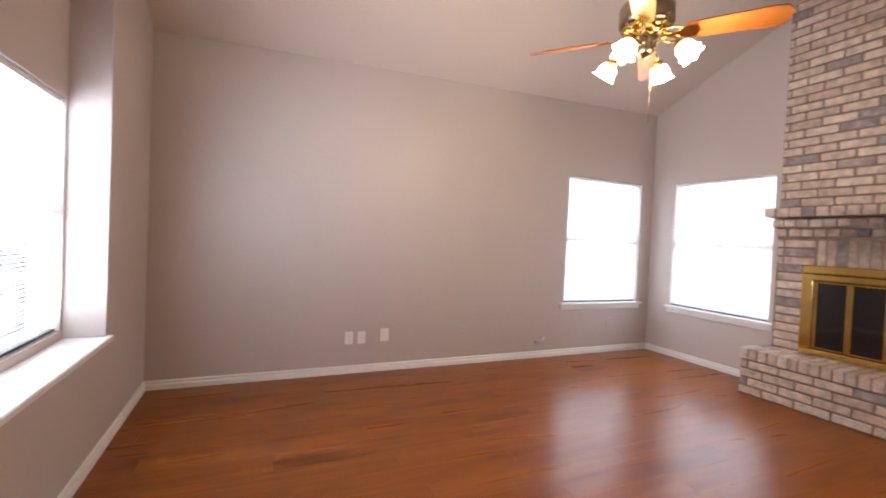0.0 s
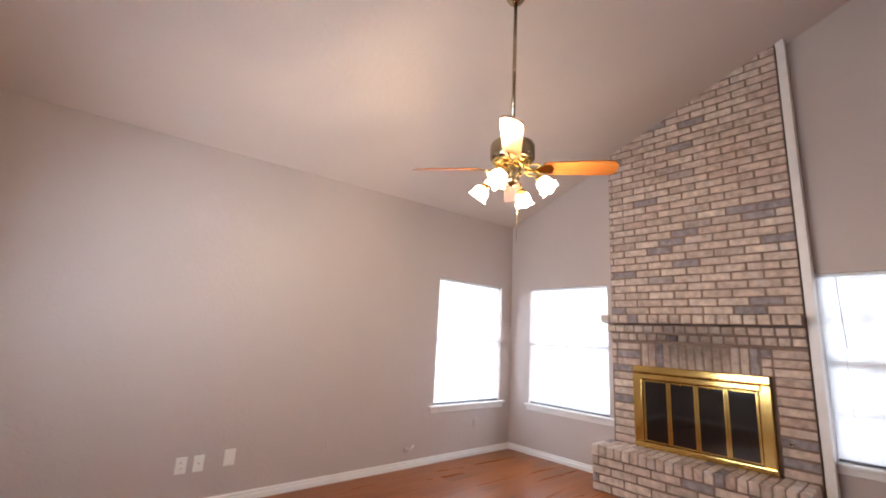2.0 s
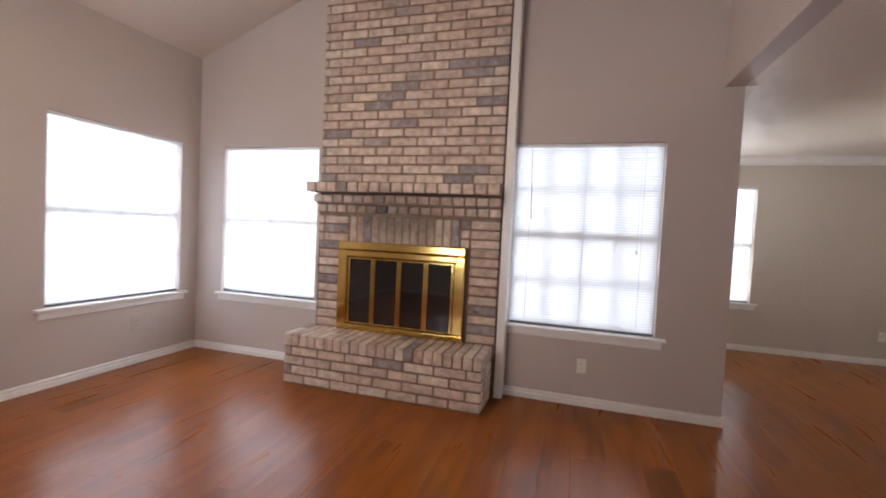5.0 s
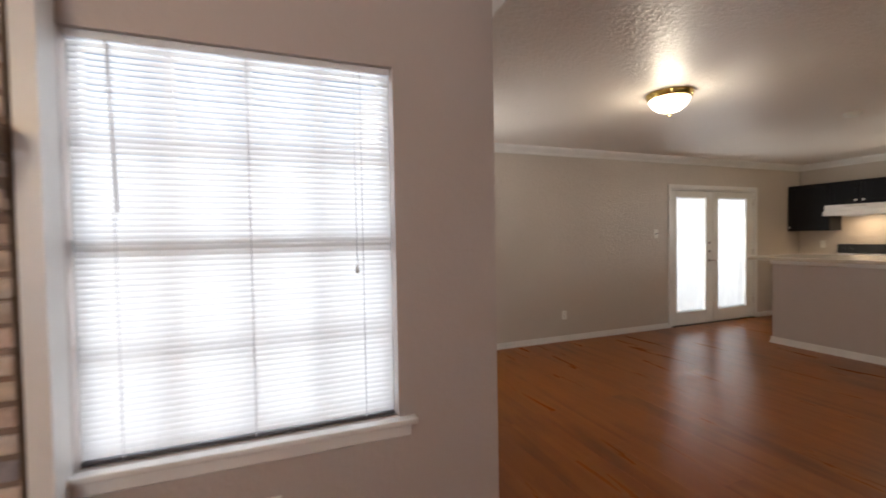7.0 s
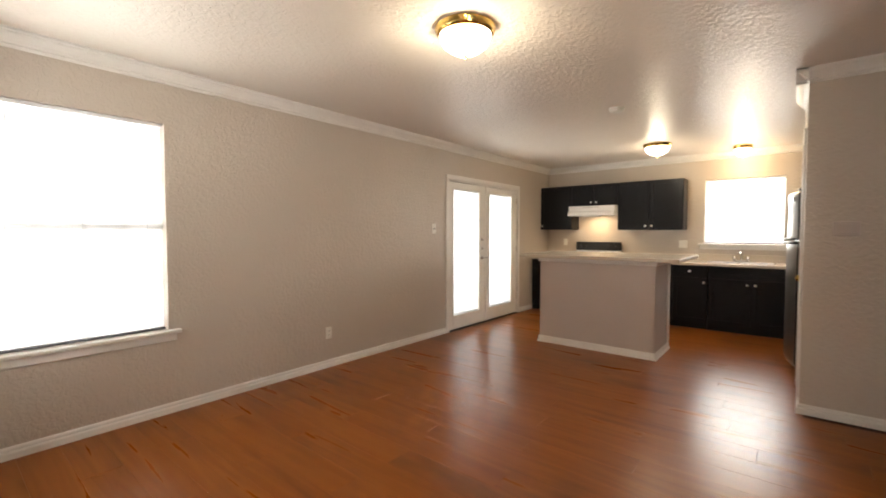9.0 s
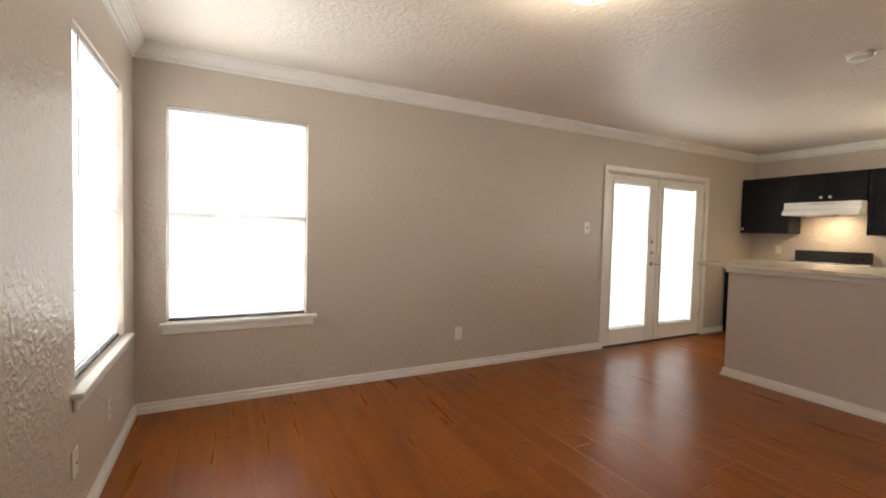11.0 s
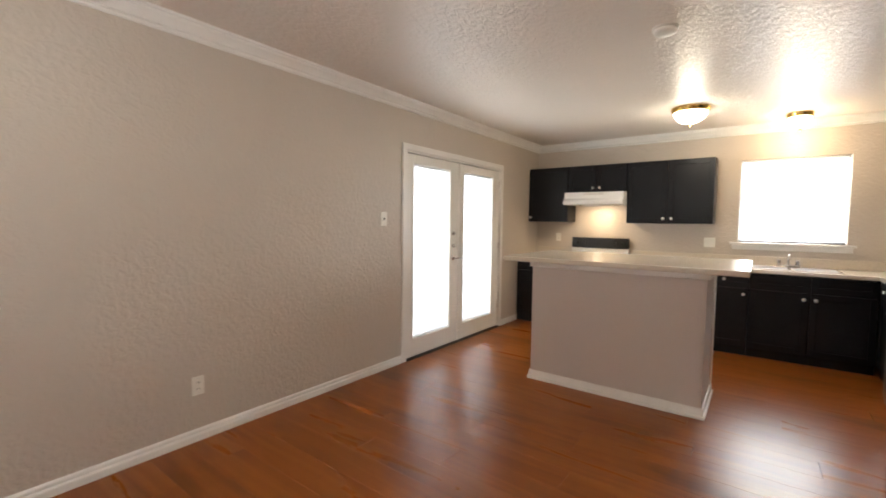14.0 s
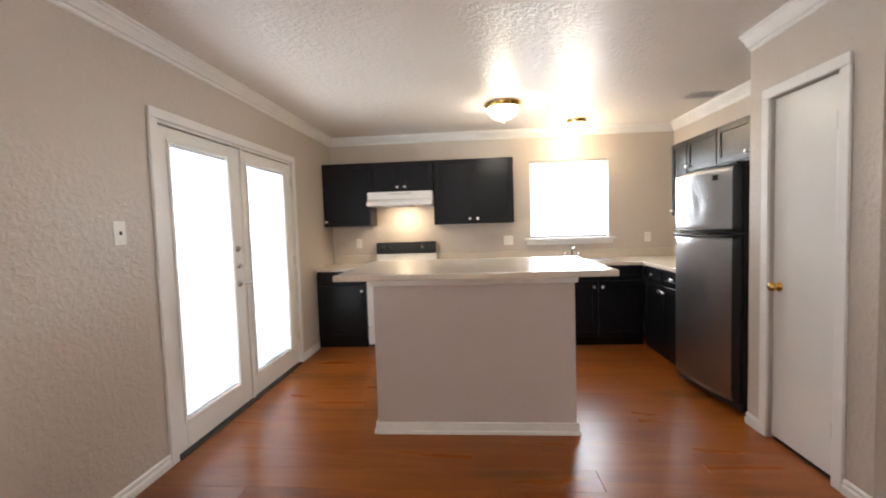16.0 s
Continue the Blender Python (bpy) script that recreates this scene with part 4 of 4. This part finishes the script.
wt = thing("worktop", (5, -7.8, 0.876), "beige laminate worktop with a low upstand", "worktop")
part("slab", B(3.602, 6.468, YK + .002, -7.485, 0.877, 0.915, bevel=.006, seg=2), M_CTOP, wt)
part("slab", B(3.602, 4.215, -7.485, -6.60, 0.877, 0.915, bevel=.006, seg=2), M_CTOP, wt)
part("upstand", B(3.622, 6.468, YK + .002, YK + .022, 0.915, 1.015, bevel=.004), M_CTOP, wt)
part("upstand", B(3.602, 3.622, YK + .002, -6.60, 0.915, 1.015, bevel=.004), M_CTOP, wt)
wt2 = thing("worktop", (7.53, -7.8, 0.876), "short beige laminate worktop beside the range", "worktop")
part("slab", B(7.250, 7.818, YK + .002, -7.485, 0.877, 0.915, bevel=.006, seg=2), M_CTOP, wt2)
part("upstand", B(7.250, 7.798, YK + .002, YK + .022, 0.915, 1.015, bevel=.004), M_CTOP, wt2)

sink = thing("kitchen_sink", (4.84, -7.78, 0.915), "double-bowl stainless steel kitchen sink", "sink")
sx0, sx1, sy0, sy1 = 4.44, 5.24, -8.06, -7.55
for q in ((sx0, sx1, sy0, sy0 + .07), (sx0, sx1, sy1 - .03, sy1), (sx0, sx0 + .03, sy0 + .07, sy1 - .03), (sx1 - .03, sx1, sy0 + .07, sy1 - .03), (4.825, 4.855, sy0 + .07, sy1 - .03)):
    part("rim", B(*q, 0.9155, 0.924, bevel=.003), M_CHROME, sink)
for a, b in ((sx0 + .03, 4.825), (4.855, sx1 - .03)):
    part("bowl", B(a, b, sy0 + .07, sy1 - .03, 0.9155, 0.9175), M_STEEL, sink)
tap = thing("kitchen_tap", (4.84, -8.03, 0.924), "chrome kitchen tap with a low spout", "tap")
part("base", B(4.74, 4.94, -8.055, -8.005, 0.9245, 0.945, bevel=.008, seg=2), M_CHROME, tap)
bm = bmesh.new()
tube(bm, [(4.84, -8.03, .945), (4.84, -8.03, 1.02), (4.84, -7.99, 1.06), (4.84, -7.90, 1.055), (4.84, -7.86, 1.03)], .011, 10)
part("spout", bm, M_CHROME, tap)
for x in (4.76, 4.92):
    part("handle", lathe([(.016, .945), (.02, .96), (.02, .985), (.012, .995), (0, .996)], (x, -8.03, 0), n=14), M_CHROME, tap)

stove = thing("range_cooker", (6.86, -7.8, 0), "white freestanding range with a black control panel", "range")
x0, x1 = 6.482, 7.238
part("body", B(x0, x1, YK + .03, -7.525, 0.03, 0.90, bevel=.005), M_ENAMEL, stove)
part("cooktop", B(x0, x1, YK + .03, -7.49, 0.902, 0.925, bevel=.006, seg=2), M_ENAMEL, stove)
part("backguard", B(x0 + .002, x1 - .002, YK + .03, YK + .10, 0.927, 1.03, bevel=.006), M_ENAMEL, stove)
cp = part("control_panel", B(x0 + .004, x1 - .004, YK + .025, YK + .115, 1.03, 1.172, bevel=.012, seg=2), M_DKPLAST, stove, "black control panel")
for x in (6.56, 6.65, 7.06, 7.15):
    part("dial", lathe([(.020, 0), (.018, .018), (0, .019)], (x, YK + .115, 1.10), 'Y', 16), M_DKPLAST, cp)
part("oven_door", B(x0 + .006, x1 - .006, -7.522, -7.49, 0.245, 0.79, bevel=.006, seg=2), M_ENAMEL, stove)
part("drawer", B(x0 + .006, x1 - .006, -7.522, -7.492, 0.05, 0.232, bevel=.006, seg=2), M_ENAMEL, stove)
bm = bmesh.new()
tube(bm, [(x0 + .06, -7.49, .75), (x0 + .06, -7.455, .75), (x1 - .06, -7.455, .75), (x1 - .06, -7.49, .75)], .009, 8)
part("oven_handle", bm, M_ENAMEL, stove)
for x, y, r in ((6.67, -7.66, .10), (7.05, -7.66, .08), (6.67, -7.92, .08), (7.05, -7.92, .10)):
    bm = bmesh.new()
    for q in (.3, .5, .7, .9):
        tube(bm, [(x + r * q * math.cos(i * math.pi / 10), y + r * q * math.sin(i * math.pi / 10), .931) for i in range(21)], .004, 6)
    part("burner_coil", bm, M_DKPLAST, stove)
part("base_gap", B(x0 + .02, x1 - .02, YK + .05, -7.55, 0.0, 0.03), M_SLOT, stove)

hood = thing("range_hood", (6.855, -7.9, 1.60), "white metal range hood under the short cabinet", "range hood")
bm = bmesh.new()
prism(bm, [(YK + .002, 1.61), (-7.672, 1.61), (-7.652, 1.622), (-7.648, 1.65), (-7.668, 1.676), (-7.69, 1.69), (-7.69, 1.772), (YK + .002, 1.772)], 6.478, 7.232, 'x')
part("shell", bm, M_ENAMEL, hood)
part("lip", B(6.476, 7.234, -7.654, -7.641, 1.612, 1.652, bevel=.005, seg=2), M_ENAMEL, hood)
part("light_cover", B(6.72, 6.99, -7.80, -7.66, 1.592, 1.609, bevel=.006, seg=2), M_GRILLE, hood, "dull plastic light cover")
part("switch_strip", B(6.72, 6.98, -7.6895, -7.684, 1.735, 1.757, bevel=.002), M_GRILLE, hood)
area("hood_lamp", (6.855, -7.88, 1.60), (6.855, -7.95, 0.9), 0.12, 0.05, 3.0, WARM)
part("lamp_lens", B(6.73, 6.98, -7.95, -7.82, 1.604, 1.609), M_ENAMEL, hood)

# fridge, its doors bowed outwards, standing slightly askew
fr = thing("refrigerator", (3.95, -6.18, 0), "stainless top-freezer refrigerator with dark sides", "refrigerator")
fy0, fy1 = -6.565, -5.805
part("case", B(3.64, 4.205, fy0, fy1, 0.03, 1.715, bevel=.006), M_DKPLAST, fr, "dark grey cabinet")


def bowed(z0, z1, dent=0.0):
    """A door bowed across its width, with rounded rims and, if dented, a crumpled dish in its face."""
    bm = bmesh.new()
    n, m = 28, 24
    grid = []
    for k in range(m + 1):
        row = []
        for i in range(n + 1):
            u, w = i / n, k / m
            y, z = fy0 + (fy1 - fy0) * u, z0 + (z1 - z0) * w
            rim = min(u, 1 - u) * (fy1 - fy0)
            rim = min(rim, min(w, 1 - w) * (z1 - z0))
            x = 4.245 + 0.050 * (1 - (2 * u - 1) ** 2) - 0.012 * max(0.0, 1 - rim / 0.022) ** 2
            du, dw = y - (fy0 + 0.42 * (fy1 - fy0)), z - (z0 + 0.50 * (z1 - z0))
            r = math.hypot(du, dw)
            x -= dent * (0.013 * math.exp(-(r / 0.15) ** 2) - 0.007 * math.exp(-((du + 0.35 * dw) / 0.022) ** 2 - (dw / 0.07) ** 2)
                         + 0.004 * math.exp(-((du - 0.07) / 0.04) ** 2 - ((dw + 0.05) / 0.06) ** 2))
            row.append(bm.verts.new((x, y, z)))
        grid.append(row)
    for p, q in zip(grid, grid[1:]):
        for i in range(n):
            f = bm.faces.new((p[i], p[i + 1], q[i + 1], q[i]))
            f.smooth = True
            f.material_index = 1 if i >= n - 2 else 0
    ring = grid[0] + [r[-1] for r in grid[1:]] + grid[-1][-2::-1] + [r[0] for r in grid[-2:0:-1]]
    back = [bm.verts.new((4.212, v.co.y, v.co.z)) for v in ring]
    for i in range(len(ring)):
        bm.faces.new((ring[i], back[i], back[(i + 1) % len(ring)], ring[(i + 1) % len(ring)])).material_index = 1
    bm.faces.new(back)
    bmesh.ops.recalc_face_normals(bm, faces=bm.faces)
    return bm


fd = part("freezer_door", bowed(1.262, 1.715, 1.0), M_STEEL, fr)
ld = part("fridge_door", bowed(0.085, 1.245, 0.15), M_STEEL, fr)
for d, z in ((fd, 1.272), (ld, 1.235)):
    d.data.materials.append(M_DKPLAST)
    bm = bmesh.new()
    tube(bm, [(4.262 + .05 * (1 - (2 * i / 8 - 1) ** 2), fy0 + .03 + (fy1 - fy0 - .06) * i / 8, z) for i in range(9)], .010, 8)
    part("handle_lip", bm, M_DKPLAST, d, "black grip along the door edge")
part("badge", B(4.283, 4.288, -6.02, -5.955, 1.625, 1.665, bevel=.002), M_CHROME, fd)
part("hinge_cap", B(4.15, 4.26, fy1 - .09, fy1 - .01, 1.716, 1.735, bevel=.004), M_DKPLAST, fr)
part("kick_grille", B(4.15, 4.215, fy0 + .01, fy1 - .01, 0.02, 0.08), M_SLOT, fr)
for y in (fy0 + .06, fy1 - .06):
    part("foot", lathe([(.02, 0), (.02, .035)], (4.15, y, 0), n=12), M_SLOT, fr)

fr.location.x += 0.03
fr.rotation_euler = (0, 0, radians(6))

# ---- island ----
isl = thing("kitchen_island", (6.02, -5.9, 0), "greige drywall island with a beige laminate bar top", "island")
ix0, ix1, iy0, iy1 = 5.372, 6.668, -6.15, -5.522
part("half_wall", B(ix0, ix1, iy0, iy1, 0, 1.03), M_WALL, isl)
part("top", B(5.135, 6.895, -6.50, -5.40, 1.032, 1.072, bevel=.008, seg=2), M_CTOP, isl, "beige laminate bar top")
for q in ((ix0 - .02, ix1 + .02, iy1, iy1 + .022), (ix0 - .022, ix0, iy0, iy1), (ix1, ix1 + .022, iy0, iy1)):
    part("apron_moulding", B(*q, 0.985, 1.031, bevel=.008, seg=2), M_TRIM, isl)
for q in ((ix0 - .014, ix1 + .014, iy1, iy1 + .014), (ix0 - .014, ix0, iy0, iy1), (ix1, ix1 + .014, iy0, iy1)):
    part("baseboard", B(*q, 0.0, 0.078, bevel=.005), M_TRIM, isl)
for q in ((ix0 - .024, ix1 + .024, iy1 + .0145, iy1 + .026), (ix0 - .026, ix0 - .0145, iy0, iy1 + .0145), (ix1 + .0145, ix1 + .026, iy0, iy1 + .0145)):
    part("shoe_moulding", B(*q, 0.0, 0.026, bevel=.006, seg=2), M_TRIM, isl)
part("end_post", B(ix0 - .012, ix0 - .0005, iy0 - .01, iy0 + .10, 0.09, 0.985, bevel=.003), M_TRIM, isl)


# ---- plates, outlets, switches ----
def plate(name, axis, u, face, out, z, kind, label, w=0.072, h=0.116, m=M_PLATE):
    def bx(a, b, d0, d1, w0, w1):
        t0, t1 = sorted((face + out * d0, face + out * d1))
        return (a, b, t0, t1, w0, w1) if axis == 'x' else (t0, t1, a, b, w0, w1)
    at = (u, face, z) if axis == 'x' else (face, u, z)
    o = thing(name, at, label, name.replace("_", " "), "")
    part("cover_plate", B(*bx(u - w / 2, u + w / 2, .0005, .006, z - h / 2, z + h / 2), bevel=.002), m, o)
    if kind == "outlet":
        for dz in (-.02, .02):
            s = part("socket", B(*bx(u - .017, u + .017, .006, .009, z + dz - .014, z + dz + .014), bevel=.002), m, o)
            for du in (-.006, .006):
                part("slot", B(*bx(u + du - .0015, u + du + .0015, .0088, .0096, z + dz - .004, z + dz + .006)), M_SLOT, s)
    elif kind == "dark switch":
        # the toggle's shadow on the plate is put into its dark colour
        part("toggle", B(*bx(u - .005, u + .005, .006, .016, z - .010, z + .010), bevel=.002), M_SLOT, o, "toggle coloured dark for its own shadow")
    elif kind == "switch":
        part("toggle", B(*bx(u - .005, u + .005, .006, .016, z - .010, z + .010), bevel=.002), m, o)
    elif kind == "coax":
        part("jack", B(*bx(u - .006, u + .006, .006, .012, z - .006, z + .006), bevel=.002), M_CHROME, o)
    for dz in (-.045, .045):
        part("screw", B(*bx(u - .003, u + .003, .0055, .0068, z + dz - .003, z + dz + .003)), M_CORD, o)
    return o


plate("wall_outlet", 'x', 1.115, YN, -1, .335, "outlet", "white double outlet on a plate", .075, .12)
plate("cable_jack", 'x', 1.235, YN, -1, .335, "coax", "white cable jack plate", .075, .12)
plate("wall_outlet", 'x', 1.46, YN, -1, .35, "plain", "blank white cover plate", .085, .125)
plate("wall_outlet", 'x', 2.31, YN, -1, .345, "outlet", "greige painted outlet near the floor", m=M_WALL)
plate("wall_outlet", 'x', 4.34, YN, -1, .37, "outlet", "greige painted outlet below the window", m=M_WALL)
plate("wall_outlet", 'y', 0.27, XE, -1, .322, "outlet", "white double outlet below the window")
plate("wall_outlet", 'y', -3.253, XD, -1, .342, "outlet", "beige outlet above the baseboard")
plate("light_switch", 'y', -4.856, XD, -1, 1.382, "dark switch", "white light switch beside the french doors", .078, .125)
plate("wall_outlet", 'x', 5.585, YK, 1, 1.155, "switch", "white double switch plate above the worktop", .115, .116)
plate("wall_outlet", 'x', 3.91, YK, 1, 1.15, "outlet", "white outlet above the worktop")
plate("wall_outlet", 'x', 7.478, YK, 1, 1.165, "outlet", "white outlet above the worktop")
plate("wall_outlet", 'x', 7.10, -0.733, -1, .32, "outlet", "beige outlet below the dining window")
plate("cable_jack", 'x', 6.52, -0.733, -1, .32, "coax", "beige cable jack plate above the baseboard")
tas = thing("blind_cord", (4.975, -0.08, 1.29), "thin blind pull cord with a small tassel", "blind cord")
bm = bmesh.new()
tube(bm, [(4.978, -0.08, 2.08), (4.976, -0.08, 1.28)], .0012, 5)
part("cord", bm, M_CORD, tas)
part("tassel", lathe([(.002, 1.285), (.006, 1.27), (.008, 1.245), (0, 1.243)], (4.976, -0.08, 0), n=10), M_CORD, tas)
th = thing("thermostat", (4.0, -4.80, 1.36), "beige thermostat cover plate on the wall", "thermostat")
part("case", B(3.93, 4.07, -4.7995, -4.780, 1.31, 1.41, bevel=.006, seg=2), M_WALL, th)
part("cover_line", B(3.945, 4.055, -4.780, -4.777, 1.325, 1.395, bevel=.002), M_WALL, th)
gv = thing("gas_stub", (3.29, YN - .02, .17), "painted gas pipe stub low on the wall", "gas pipe")
part("flange", lathe([(.032, 0), (.03, -.008), (0, -.009)], (3.27, YN, .185), 'Y', 18), M_WALL, gv)
bm = bmesh.new()
tube(bm, [(3.27, YN - .005, .185), (3.27, YN - .045, .185), (3.295, YN - .055, .20), (3.335, YN - .055, .235)], .012, 10)
part("pipe", bm, M_GRILLE, gv)

# ---- floor planks ----
floor = solid("floor", B(-0.84, 7.96, -8.29, 4.34, -0.2, -0.012), M_SUB, "glossy red-brown laminate plank floor", "floor")
PL, PW = 1.28, 0.194
PLANKS = {}


def span(y):
    if y > -0.62:
        return XW, XE
    if y > -2.42:
        return 2.3, XD
    if y > -3.95:
        return 3.485, XD
    if y > -4.82:
        return 2.3, XD
    if y > -5.72:
        return 4.20, XD
    return 3.6, XD


y, row = YN, 0
while y > YK:
    lo, hi = y - PW, y
    s0, s1 = span((lo + hi) / 2)
    x = s0 - (row * 0.47 % 1.0) * PL
    while x < s1:
        a, b = max(x, s0), min(x + PL, s1)
        if b - a > 0.03:
            L = round(b - a, 2)
            if L not in PLANKS:
                PLANKS[L] = mesh_of("plank", B(-L / 2 + .0002, L / 2 - .0002, -PW / 2 + .0002, PW / 2 - .0002, -0.010, 0.0, bevel=.0005), M_FLOOR)
            ob = new("plank", PLANKS[L])
            ob.parent = floor
            ob.location = ((a + b) / 2, (lo + hi) / 2, 0)
        x += PL
    y -= PW
    row += 1
